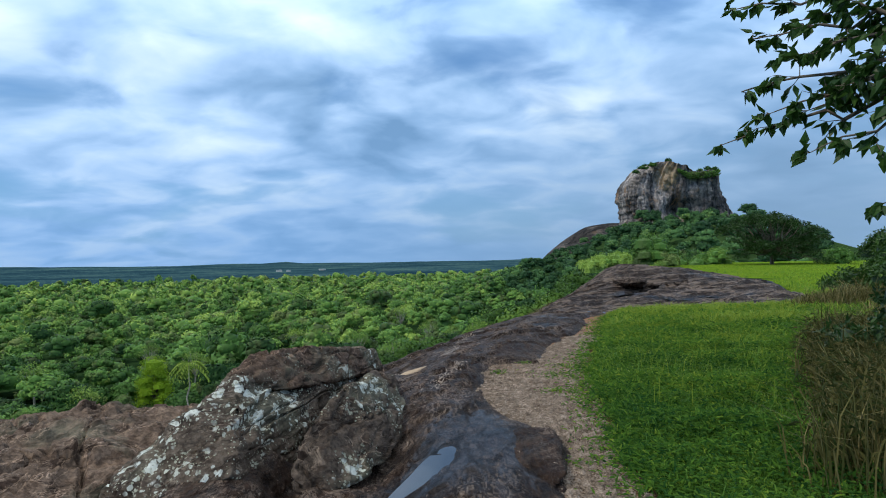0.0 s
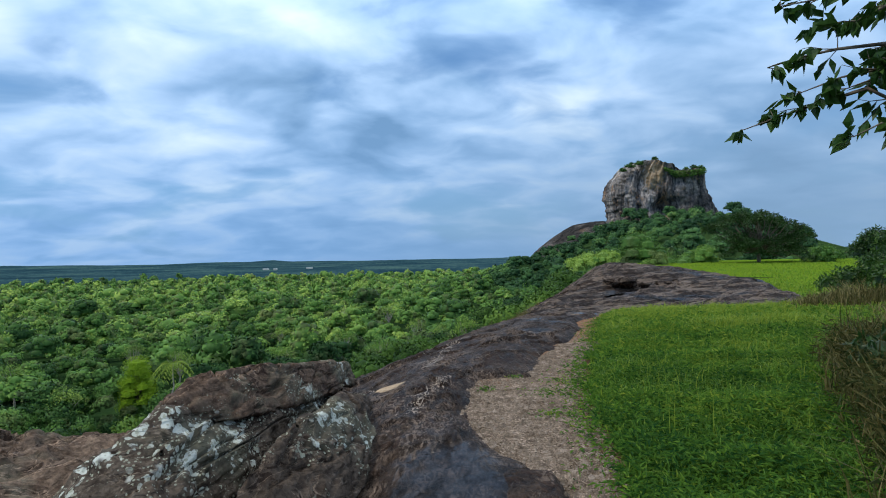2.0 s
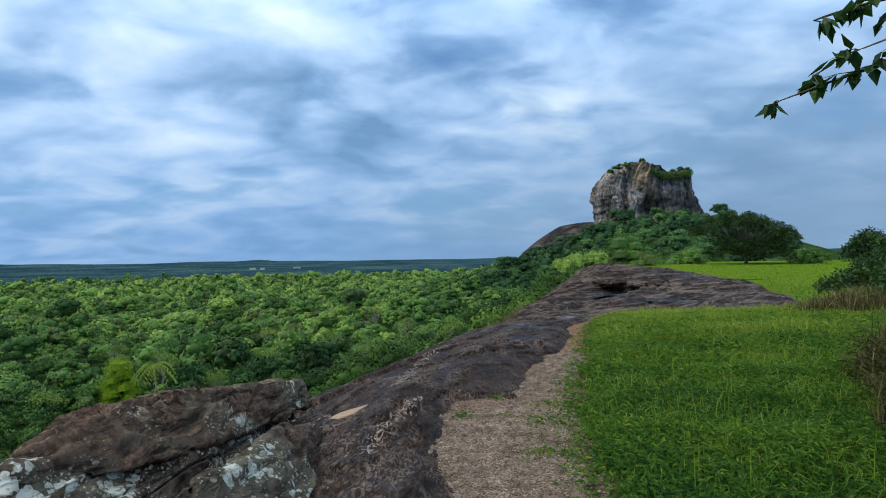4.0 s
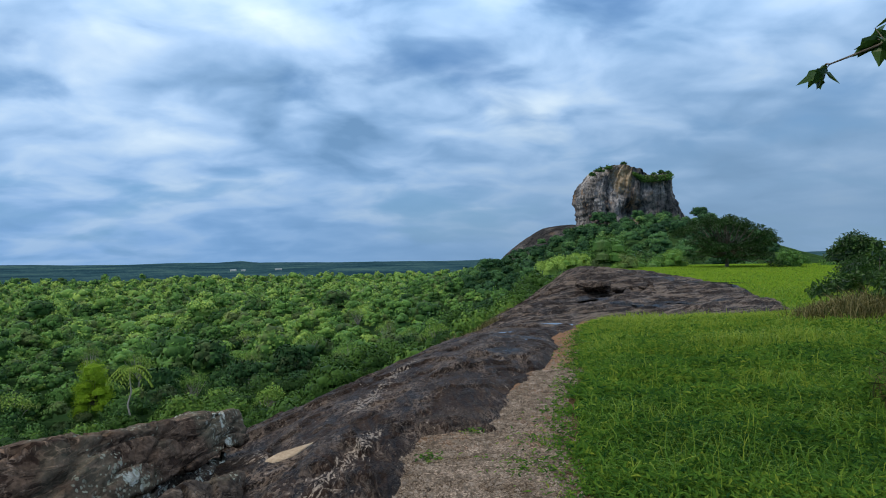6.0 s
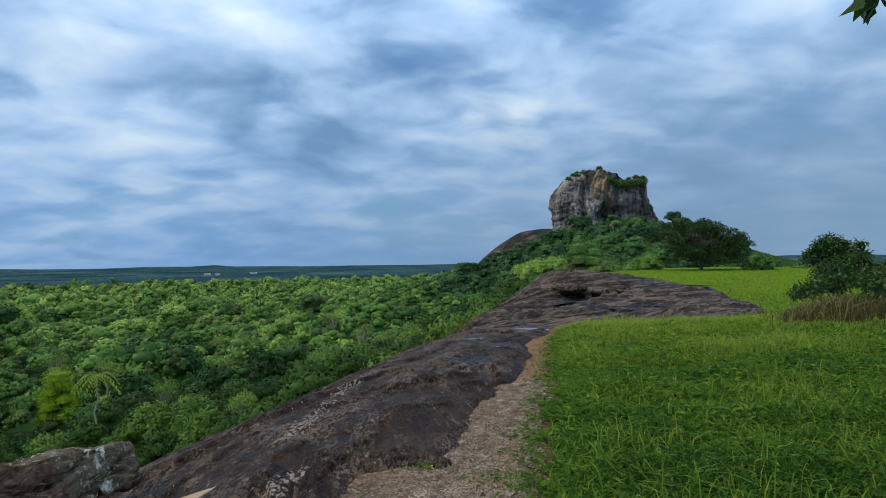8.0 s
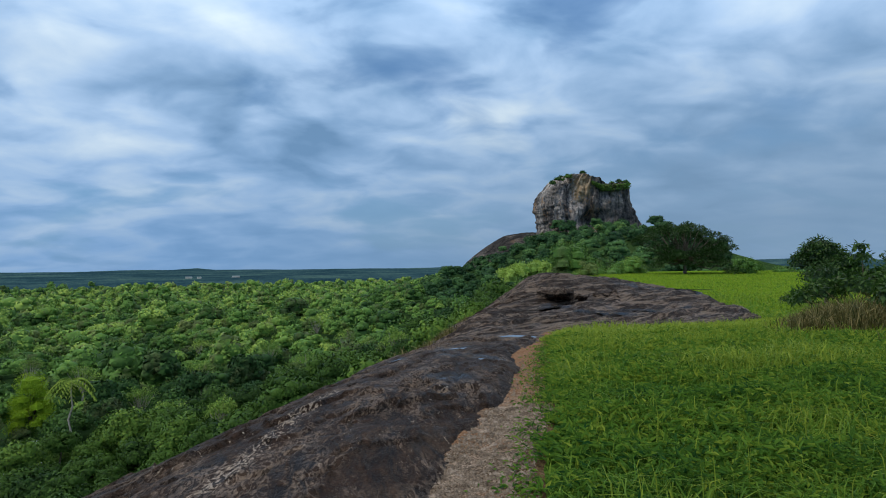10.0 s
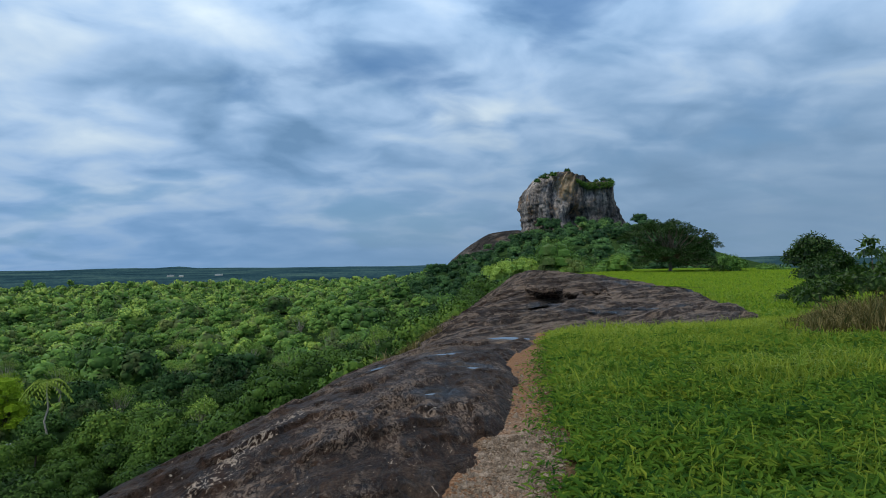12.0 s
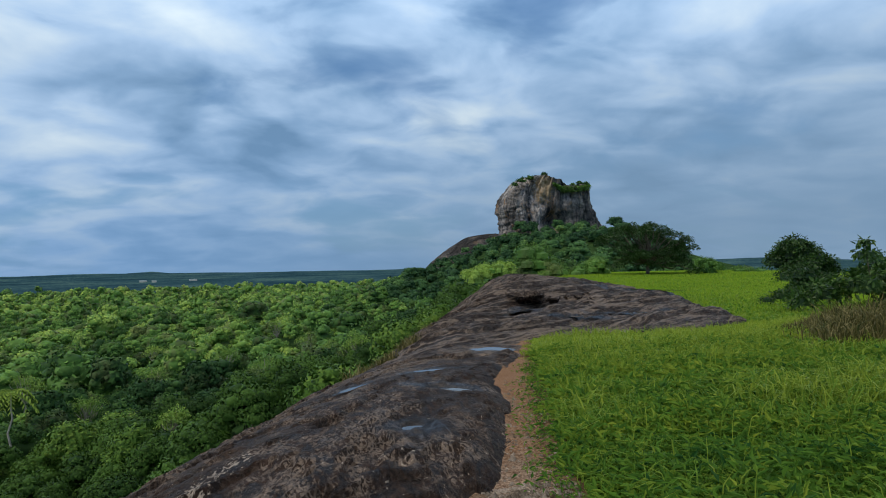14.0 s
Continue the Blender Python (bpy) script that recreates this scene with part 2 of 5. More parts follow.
def soil_material(name, a, c, d, sc=3.0, fine=60.0):
    m, nt, b = material(name)
    p = coords(nt)
    n1 = noise_tex(nt, p, sc * 0.3, 5, 0.6)
    n2 = noise_tex(nt, p, fine, 5, 0.7)
    body = mathn(nt, "ADD", mathn(nt, "MULTIPLY", n1, 0.5), mathn(nt, "MULTIPLY", n2, 0.5))
    nt.links.new(ramp(nt, body, [(0.38, a), (0.5, c), (0.62, d)]), b.inputs["Base Color"])
    b.inputs["Roughness"].default_value = 1.0
    b.inputs["Specular IOR Level"].default_value = 0.0
    bump(nt, b, n2, 0.8, 0.012)
    return m


def leaf_material(name, dark, mid, light, sub=0.0, var=0.25, rough=0.55, gloss=0.08, dull=0.0):
    """Foliage: hue by a tint attribute of each plant and by leaf."""
    m, nt, b = material(name)
    at = nt.nodes.new("ShaderNodeAttribute")
    at.attribute_name = "tint"
    ob = nt.nodes.new("ShaderNodeObjectInfo").outputs["Random"]
    isl = nt.nodes.new("ShaderNodeNewGeometry").outputs["Random Per Island"]
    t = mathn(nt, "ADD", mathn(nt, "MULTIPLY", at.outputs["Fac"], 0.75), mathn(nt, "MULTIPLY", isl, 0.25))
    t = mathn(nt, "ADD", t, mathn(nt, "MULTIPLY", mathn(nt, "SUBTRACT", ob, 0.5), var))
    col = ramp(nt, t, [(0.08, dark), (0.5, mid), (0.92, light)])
    if dull:        # dusty olive crowns here and there
        patch = ramp(nt, noise_tex(nt, coords(nt, (1, 1, 0.3)), 0.075, 3, 0.6, 0.3), [(0.54, grey(0)), (0.62, grey(dull))])
        col = mix(nt, patch, col, mix(nt, t, (0.045, 0.064, 0.026), (0.190, 0.215, 0.090)))
    nt.links.new(col, b.inputs["Base Color"])
    b.inputs["Roughness"].default_value = rough
    b.inputs["Specular IOR Level"].default_value = gloss
    if sub:
        tr = nt.nodes.new("ShaderNodeBsdfTranslucent")
        nt.links.new(col, tr.inputs[0])
        mx = nt.nodes.new("ShaderNodeMixShader")
        mx.inputs[0].default_value = sub
        out = nt.nodes["Material Output"]
        nt.links.new(b.outputs[0], mx.inputs[1])
        nt.links.new(tr.outputs[0], mx.inputs[2])
        nt.links.new(mx.outputs[0], out.inputs[0])
    return m


def bark_material(name, a, c):
    m, nt, b = material(name)
    p = coords(nt, (1, 1, 0.25))
    n = noise_tex(nt, p, 9, 5, 0.6)
    nt.links.new(ramp(nt, n, [(0.35, a), (0.65, c)]), b.inputs["Base Color"])
    b.inputs["Roughness"].default_value = 0.9
    bump(nt, b, n, 0.6, 0.02)
    return m


def water_material():
    m, nt, b = material("rain_water")
    b.inputs["Base Color"].default_value = (0.03, 0.032, 0.035, 1)
    b.inputs["Roughness"].default_value = 0.04
    b.inputs["IOR"].default_value = 1.45
    b.inputs["Specular IOR Level"].default_value = 0.9
    bump(nt, b, noise_tex(nt, coords(nt), 5, 2), 0.08, 0.01)
    return m


M_ROCK = granite_material("weathered_granite")
M_BOULDER = boulder_material("lichened_granite", -0.01, (0.58, 0.54, 0.51))
M_LICHEN = boulder_material("heavily_lichened_granite", 0.085, (0.66, 0.64, 0.61))
M_SLAB = boulder_material("dark_granite", -0.05, (0.80, 0.66, 0.58))
M_LEDGE = boulder_material("brown_layered_rock", -0.2, (1.05, 0.92, 0.83))
M_TOWER = tower_material()
M_SHOULDER = tower_material("dark_bare_rock", 0.28)


def gravel_material():
    m, nt, b = material("gravel")
    p = coords(nt)
    sep = nt.nodes.new("ShaderNodeSeparateXYZ")
    nt.links.new(p, sep.inputs[0])
    n1 = noise_tex(nt, p, 1.3, 5, 0.6)
    n2 = noise_tex(nt, p, 55, 5, 0.7)
    grit = ramp(nt, n2, [(0.38, (0.062, 0.046, 0.036)), (0.5, (0.215, 0.170, 0.138)), (0.62, (0.47, 0.385, 0.32))])
    grit = mix(nt, 1.0, grit, ramp(nt, noise_tex(nt, p, 2.6, 6, 0.65, 0.5), [(0.38, (0.50, 0.46, 0.40)), (0.58, (1.1, 1.08, 1.05))]), "MULTIPLY")
    earth = ramp(nt, n2, [(0.36, (0.11, 0.055, 0.030)), (0.5, (0.22, 0.115, 0.062)), (0.64, (0.36, 0.22, 0.13))])
    # the gravel wears out to red earth further along the path
    far = mathn(nt, "ADD", mathn(nt, "MULTIPLY", mathn(nt, "SUBTRACT", sep.outputs[1], 9.5), 0.12), mathn(nt, "MULTIPLY", mathn(nt, "SUBTRACT", n1, 0.5), 3.0), )
    ground = mix(nt, ramp(nt, far, [(0.0, grey(0)), (0.5, grey(0.85))]), grit, earth)
    # dead leaves and bare soil towards the turf
    side = nt.nodes.new("ShaderNodeAttribute")
    side.attribute_name = "tint"
    litter = ramp(nt, mathn(nt, "ADD", side.outputs["Fac"], mathn(nt, "MULTIPLY", mathn(nt, "SUBTRACT", noise_tex(nt, p, 4.5, 6, 0.7, 0.5), 0.5), 2.6)), [(0.50, grey(0)), (0.75, grey(0.85))])
    soil = ramp(nt, noise_tex(nt, p, 26, 5, 0.7), [(0.36, (0.030, 0.024, 0.012)), (0.5, (0.085, 0.055, 0.028)), (0.64, (0.19, 0.125, 0.065))])
    nt.links.new(mix(nt, litter, ground, soil), b.inputs["Base Color"])
    b.inputs["Roughness"].default_value = 1.0
    b.inputs["Specular IOR Level"].default_value = 0.05
    bump(nt, b, n2, 0.9, 0.014)
    return m


M_GRAVEL = gravel_material()
M_SPALL = soil_material("fresh_stone", (0.30, 0.23, 0.16), (0.42, 0.33, 0.24), (0.52, 0.43, 0.33), 6.0, 40.0)
M_STONE = soil_material("gravel_stones", (0.08, 0.062, 0.048), (0.21, 0.17, 0.135), (0.42, 0.35, 0.29), 30.0, 90.0)


def meadow_material():
    m, nt, b = material("meadow_turf")
    p = coords(nt)
    sep = nt.nodes.new("ShaderNodeSeparateXYZ")
    nt.links.new(p, sep.inputs[0])
    n1 = noise_tex(nt, p, 0.35, 5, 0.6)
    n2 = noise_tex(nt, p, 22, 5, 0.7)
    lush = ramp(nt, n2, [(0.36, (0.020, 0.042, 0.008)), (0.5, (0.042, 0.095, 0.014)), (0.64, (0.075, 0.150, 0.022))])
    short = ramp(nt, n2, [(0.36, (0.055, 0.105, 0.010)), (0.5, (0.110, 0.195, 0.015)), (0.64, (0.180, 0.280, 0.024))])
    # tall lush growth by the path gives way to short yellow-green turf
    far = mathn(nt, "ADD", mathn(nt, "MULTIPLY", mathn(nt, "SUBTRACT", sep.outputs[1], 12.0), 0.06), mathn(nt, "SUBTRACT", n1, 0.5))
    nt.links.new(mix(nt, ramp(nt, far, [(0.0, grey(0)), (0.8, grey(1))]), lush, short), b.inputs["Base Color"])
    b.inputs["Roughness"].default_value = 1.0
    b.inputs["Specular IOR Level"].default_value = 0.0
    bump(nt, b, n2, 0.8, 0.02)
    return m


M_MEADOW = meadow_material()
M_VALLEY = soil_material("forest_floor", (0.012, 0.030, 0.012), (0.030, 0.065, 0.022), (0.060, 0.105, 0.035), 0.02, 0.12)
# far woods with the blue of distance haze painted into their colour
M_FAR = soil_material("hazed_distant_woods", (0.010, 0.032, 0.048), (0.026, 0.066, 0.084), (0.075, 0.140, 0.125), 0.010, 0.05)
M_TREE = leaf_material("tree_leaves", (0.017, 0.048, 0.011), (0.070, 0.150, 0.025), (0.240, 0.345, 0.054), 0.0, var=0.32)
M_FOREST = leaf_material("forest_leaves", (0.022, 0.064, 0.020), (0.118, 0.250, 0.052), (0.340, 0.470, 0.096), 0.0, dull=0.7)
# the hill's own darker greens, with some haze blue painted in
M_HILL = leaf_material("hazed_hill_leaves", (0.018, 0.056, 0.024), (0.078, 0.180, 0.056), (0.230, 0.350, 0.090), 0.0)
M_GRASS = leaf_material("grass_blades", (0.026, 0.095, 0.024), (0.120, 0.250, 0.034), (0.310, 0.390, 0.050), 0.42)
M_DRY = leaf_material("dry_grass", (0.032, 0.052, 0.014), (0.115, 0.105, 0.036), (0.30, 0.25, 0.115), 0.2)
M_LEAF = leaf_material("broad_leaves", (0.014, 0.040, 0.012), (0.036, 0.092, 0.018), (0.095, 0.180, 0.030), 0.25, rough=0.4, gloss=0.3)
M_BRIGHT = leaf_material("yellow_green_leaves", (0.12, 0.22, 0.015), (0.21, 0.34, 0.020), (0.32, 0.46, 0.035), 0.0, var=0.1)
M_BARK = bark_material("bark", (0.06, 0.05, 0.04), (0.17, 0.14, 0.11))
M_PALE = bark_material("pale_bark", (0.22, 0.20, 0.17), (0.42, 0.39, 0.34))
M_WATER = water_material()


# ---- tools ----
def np_mesh(name, verts, faces, mat, parent=None, smooth=True, tint=None, normals=None, crust=None):
    me = bpy.data.meshes.new(name)
    verts, faces = np.asarray(verts, np.float32), np.asarray(faces, np.int32)
    k = faces.shape[1]
    me.vertices.add(len(verts))
    me.vertices.foreach_set("co", verts.ravel())
    me.loops.add(faces.size)
    me.loops.foreach_set("vertex_index", faces.ravel())
    me.polygons.add(len(faces))
    me.polygons.foreach_set("loop_start", np.arange(0, faces.size, k, dtype=np.int32))
    me.update(calc_edges=True)
    me.polygons.foreach_set("use_smooth", np.full(len(faces), smooth))
    if tint is not None:
        a = me.attributes.new("tint", "FLOAT", "POINT")
        a.data.foreach_set("value", np.asarray(tint, np.float32))
    if crust is not None:
        a = me.attributes.new("crust", "FLOAT", "POINT")
        a.data.foreach_set("value", np.asarray(crust, np.float32))
    if normals is not None:
        me.normals_split_custom_set_from_vertices(np.asarray(normals, float).tolist())
    me.materials.append(mat)
    ob = new(name, me)
    if parent is not None:
        ob.parent = parent
    return ob


def grid_faces(nu, nv):
    i = np.arange(nu - 1)[:, None] * nv + np.arange(nv - 1)[None, :]
    return np.stack([i, i + nv, i + nv + 1, i + 1], -1).reshape(-1, 4)


def vnoise(x, y, scale, seed=0.0, octaves=4, h=0.9):
    """Fractal noise at many places, about -1 to 1."""
    xs, ys = np.ravel(x) * scale, np.ravel(y) * scale
    out = np.fromiter((noise.fractal((a, b, seed), h, 2.0, octaves) for a, b in zip(xs, ys)), float, len(xs))
    return out.reshape(np.shape(x))


def smooth01(v):
    v = np.clip(v, 0, 1)
    return v * v * (3 - 2 * v)


def line_distance(x, y, pts):
    """Distance to a polyline, positive on its left-hand side as it runs."""
    best, sign = np.full(np.shape(x), 1e9), np.ones(np.shape(x))
    for (ax, ay), (bx, by) in zip(pts, pts[1:]):
        dx, dy = bx - ax, by - ay
        s = np.clip(((x - ax) * dx + (y - ay) * dy) / (dx * dx + dy * dy), 0, 1)
        d = np.hypot(x - ax - s * dx, y - ay - s * dy)
        c = dx * (y - ay) - dy * (x - ax)
        near = d < best - 1e-9
        best, sign = np.where(near, d, best), np.where(near, np.where(c >= 0, 1.0, -1.0), sign)
    return best * sign


# ---- the lie of the land ----
GY = [-30, 12, 16, 20, 24, 28, 40, 55, 80, 110, 140]
GZ = [0, 0, -0.10, -0.35, -0.75, -0.95, -1.15, -1.30, -1.0, -0.45, -0.3]
ROCK_EDGE = [(0.85, -8), (0.79, 4), (0.92, 4.95), (0.80, 5.6), (0.54, 6.25), (0.41, 7.0), (0.50, 8.3), (0.66, 8.95), (1.36, 9.05), (1.60, 9.6),
             (1.93, 10.7), (2.36, 11.5), (3.06, 13.5), (3.65, 15.6), (4.15, 17.3), (4.6, 18.4), (5.3, 19.6), (6.0, 21.8), (7.4, 25.4), (9, 26.5),
             (11, 26.6), (12.4, 26.0), (14, 26.2), (17.5, 28.2), (20.5, 34), (23.6, 41), (27, 50), (22, 60), (18, 70)]
CREST = [(-3.6, -12), (-2.9, 0), (-2.25, 4), (-2.1, 6), (-1.5, 8), (-0.85, 9.6), (-0.5, 10.6), (0.1, 12.5), (1.05, 15), (2.2, 19), (3.0, 21.4), (7, 35), (10.5, 46), (13.5, 56), (20, 75)]
PATH_Y = [-8, 4, 4.5, 6, 7.5, 9.1, 10.1, 11.5, 13.4, 15.3, 17, 18.1, 20, 22, 25.6]
PATH_X = [1.45, 1.32, 1.33, 1.55, 1.8, 2.15, 2.4, 3.0, 3.55, 4.15, 4.75, 5.1, 5.6, 6.4, 7.7]
POOLS = [  # x, y, half length, half width, turn
    (-0.04, 4.6, 0.85, 0.15, 70), (2.23, 13.55, 0.13, 0.09, 10), (2.95, 15.4, 0.34, 0.10, -35), (5.25, 21.3, 0.55, 0.28, -20),
    (3.15, 17.4, 0.30, 0.09, 0), (1.95, 16.6, 0.35, 0.12, 40), (12.6, 33.4, 1.5, 0.28, 5), (16.0, 34.6, 1.7, 0.20, -8), (11.6, 37.6, 1.3, 0.42, 40), (23.0, 45.5, 3.0, 0.6, -50)]


def ground_z(x, y):
    return np.interp(y, GY, GZ) + 0.022 * np.clip(x - 5, 0, 14) * np.clip((30 - y) / 12, 0, 1)


def plateau(x, y):
    """How far outside the flat hilltop."""
    out = np.maximum(line_distance(x, y, CREST + [(34, 118), (60, 128)]), 0)
    right = np.maximum(x - np.interp(y, [-30, 40, 100], [32, 60, 84]), 0)
    return np.maximum(np.maximum(out, right), np.maximum(np.maximum(y - 126, 0), np.maximum(-14 - y, 0)))


def land_z(x, y):
    """The forest floor and the hills."""
    top = 46 * np.exp(-((plateau(x, y) + 3) / 21) ** 2)
    d = np.hypot(x, y)
    hill = 84 * np.exp(-((x - 250) / 122) ** 2 / 2 - ((y - 610) / 210) ** 2 / 2)
    dx, dy = 190, 480
    s = np.clip(((x - 50) * dx + (y - 120) * dy) / (dx * dx + dy * dy), 0, 1)
    ridge = 37 * np.exp(-(np.hypot(x - 50 - s * dx, y - 120 - s * dy) / 75) ** 2)
    far = 36 * smooth01((d - 900) / 3600) ** 0.8
    return -48 + np.maximum(np.maximum(top, far), np.maximum(hill, ridge)) + 0.12 * np.minimum(top, ridge)


def rock_z(x, y):
    d = line_distance(x, y, ROCK_EDGE)
    s = line_distance(x, y, CREST)
    lip = np.where(d > 0, 0.10 * (1 - np.exp(-np.maximum(d, 0) / 0.22)), np.maximum(0.55 * d, -1.2))
    q = np.maximum(s + 1.5, 0)
    hump = 1.75 * smooth01((y - 25) / 29) ** 1.8 * np.exp(-((x - 16.5) / 9.5) ** 2) * smooth01((x - np.interp(y, [36, 46, 54, 68], [4, 9.5, 12.0, 16])) / 5)
    z = np.interp(y, GY, GZ) + lip - 0.10 * q ** 2 + hump
    z = z - 0.20 * np.exp(-((x + 0.85) / 0.6) ** 2 - ((y - 5.8) / 2.0) ** 2)      # the hollow that holds the boulders
    z = z - 0.30 * np.exp(-((x + 1.28) / 0.22) ** 2 - ((y - 5.0) / 1.3) ** 2) - 0.14 * np.exp(-((x + 0.5) / 0.25) ** 2 - ((y - 4.8) / 0.9) ** 2)
    z = z - 0.13 * np.exp(-((x + 0.75) / 0.6) ** 2 - ((y - 8.7) / 1.1) ** 2)
    z = z - 0.42 * np.exp(-((x - 13.0) / 0.8) ** 2 - ((y - 39.9) / 0.8) ** 2)     # the hollow under the broken ledge
    for px, py, a, b, turn in POOLS:
        c, w = math.cos(radians(turn)), math.sin(radians(turn))
        u, v = (x - px) * c + (y - py) * w, -(x - px) * w + (y - py) * c
        z = z - 0.035 * np.exp(-((u / a) ** 2 + (v / b) ** 2) * 0.8)
    return z


def damp_at(x, y):
    """How wet the rock is: round the pools and where water seeps from them."""
    w = 0.85 * np.exp(-((x - 0.2) / 0.6) ** 2 - ((y - 5.0) / 1.3) ** 2)
    w = np.maximum(w, 0.62 * np.exp(-((x - 2.3) / 0.38) ** 2 - ((y - 13.4) / 0.5) ** 2))
    for px, py, a, b, turn in POOLS:
        c, s = math.cos(radians(turn)), math.sin(radians(turn))
        u, v = (x - px) * c + (y - py) * s, -(x - px) * s + (y - py) * c
        w = np.maximum(w, np.exp(-((u / (a * 1.5 + 0.15)) ** 2 + (v / (b * 1.6 + 0.12)) ** 2)))
    return w


VEINS = [([(0.30, 8.90), (0.16, 8.2), (0.0, 7.66), (-0.14, 6.9)], 0.10), ([(0.02, 9.9), (0.23, 10.9), (0.46, 12.1), (0.75, 13.2)], 0.13), ([(-0.9, 8.9), (-0.62, 8.55)], 0.14)]


def rock_surface(x, y):
    """The outcrop with its folds, peeled sheets and ledges."""
    hump = smooth01((y - 20) / 10)
    rough = (0.85 - 0.35 * hump) * (1 - 0.75 * damp_at(x, y))
    s, c = math.sin(radians(-25)), math.cos(radians(-25))
    u, v = x * c + y * s, -x * s + y * c      # v runs along the ridge
    z = rock_z(x, y)
    far = np.clip(line_distance(x, y, CREST), -2, 6) / 6 + 0.4
    z = z + 0.06 * np.minimum(rough, 1.6) * vnoise(u * 1.0, v * 0.45, 1.1, 1.0, 5, 0.8) + 0.014 * vnoise(u, v * 0.4, 4.5, 7.0, 4, 0.7) * np.minimum(rough, 1.6)
    for k, (sc, hgt) in enumerate(((0.55, 0.06), (1.3, 0.035))):      # sheets that peeled off leave low steps
        st = vnoise(u, v * 0.45, sc, 11.0 + k, 5, 0.75)
        z = z + hgt * np.minimum(rough, 1.6) * smooth01((st - 0.02) / 0.04)
    p, q = 0.80 * x + 0.60 * y, -0.60 * x + 0.80 * y
    for sc, hgt, sd in ((0.34, 0.15, 15.0), (0.8, 0.08, 16.0), (1.7, 0.05, 17.0)):      # long ledges along the far hump
        st = vnoise(q, p * 0.13, sc, sd, 4, 0.8)
        z = z + hgt * hump * (smooth01((st + 0.15) / 0.08) + smooth01((st - 0.15) / 0.08) - 1)
    return z + 0.5 * np.maximum(far - 0.6, 0) * vnoise(x, y, 0.5, 2.0, 4)


# ---- the ground, out to the horizon ----
def build_ground():
    radii = np.concatenate([np.linspace(1, 60, 40), 60 * (4850 / 60) ** (np.arange(1, 121) / 120)])
    ang = np.linspace(0, 2 * np.pi, 289)
    r, a = np.meshgrid(radii, ang, indexing="ij")
    x, y = r * np.sin(a), 20 + r * np.cos(a)
    z = land_z(x, y)
    n = vnoise(x, y, 1 / 900, 3.0, 4)
    z = z + n * 9 * smooth01((r - 1200) / 2500) + vnoise(x, y, 1 / 60, 5.0, 3) * 1.2 * smooth01((r - 80) / 100)
    for hx, hy, w, h in ((-1130, 4180, 110, 20), (-1500, 4300, 420, 10), (2880, 3500, 420, 34), (2300, 3900, 380, 18), (-2600, 3600, 600, 18)):      # low far hills
        z = z + h * np.exp(-((x - hx) / w) ** 2 - ((y - hy) / w) ** 2)
    z = np.where(plateau(x, y) < 0.5, -2.6, z - 1.2)
    ob = np_mesh("ground", np.stack([x, y, z], -1).reshape(-1, 3), grid_faces(*x.shape), M_VALLEY)
    # rings beyond 1330 m take the haze-blue colour
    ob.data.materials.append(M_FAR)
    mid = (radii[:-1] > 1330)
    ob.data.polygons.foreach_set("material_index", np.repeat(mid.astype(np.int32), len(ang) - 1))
    tagged(ob, "dark green forested plain reaching the hazy horizon", "ground", kind="structure")


build_ground()


def patch(x0, x1, nx, y0, y1, ny):
    return np.meshgrid(np.linspace(x0, x1, nx), np.linspace(y0, y1, ny), indexing="ij")


def build_outcrop():
    vs, fs, ds, cs, base = [], [], [], [], 0
    for spec in ((-4.5, 5.6, 235, -1, 19.9, 490), (-6, 29.5, 200, 19.86, 68, 280), (-10, -4.47, 36, -12, 19.9, 110), (-4.5, 5.6, 90, -12, -0.97, 60)):
        x, y = patch(*spec)
        z = rock_surface(x, y)
        pale = np.zeros(x.shape)
        for line, wide in VEINS:
            pale = np.maximum(pale, np.exp(-(line_distance(x, y, line) / wide) ** 2))
        cs.append(pale.ravel())
        vs.append(np.stack([x, y, z], -1).reshape(-1, 3))
        fs.append(grid_faces(*x.shape) + base)
        ds.append(damp_at(x, y).ravel())
        base += x.size
    ob = np_mesh("granite_outcrop", np.concatenate(vs), np.concatenate(fs), M_ROCK, tint=np.concatenate(ds), crust=np.concatenate(cs))
    tagged(ob, "long dark weathered granite ridge, wet in hollows", "rock", kind="structure")


build_outcrop()


def build_meadow():
    vs, fs, base = [], [], 0
    for spec in ((-1, 34, 141, -12, 30, 169), (2, 90, 111, 30, 128, 123), (34, 60, 14, -12, 30, 22)):
        x, y = patch(*spec)
        d = x - np.interp(y, PATH_Y, PATH_X)
        z = ground_z(x, y) - 0.05 + 0.07 * smooth01((d + 0.05) / 0.3)
        z = z + (0.03 * vnoise(x, y, 0.6, 4.0, 3) + 0.05 * vnoise(x, y, 0.15, 6.0, 2)) * smooth01(d / 1.0)
        z = np.where(line_distance(x, y, ROCK_EDGE) > np.where(y > 24, 0.4, 0.9), -3.0, z)
        z = np.where((line_distance(x, y, CREST + [(34, 118), (60, 128)]) > -0.8) & (y > 20), -3.2, z)
        vs.append(np.stack([x, y, z], -1).reshape(-1, 3))
        fs.append(grid_faces(*x.shape) + base)
        base += x.size
    verts, faces = np.concatenate(vs), np.concatenate(fs)
    faces = faces[(verts[faces, 2] > -2.4).all(axis=1)]
    ob = np_mesh("meadow", verts, faces, M_MEADOW)
    tagged(ob, "bright green grassy meadow on the hilltop", "meadow", kind="structure")


build_meadow()


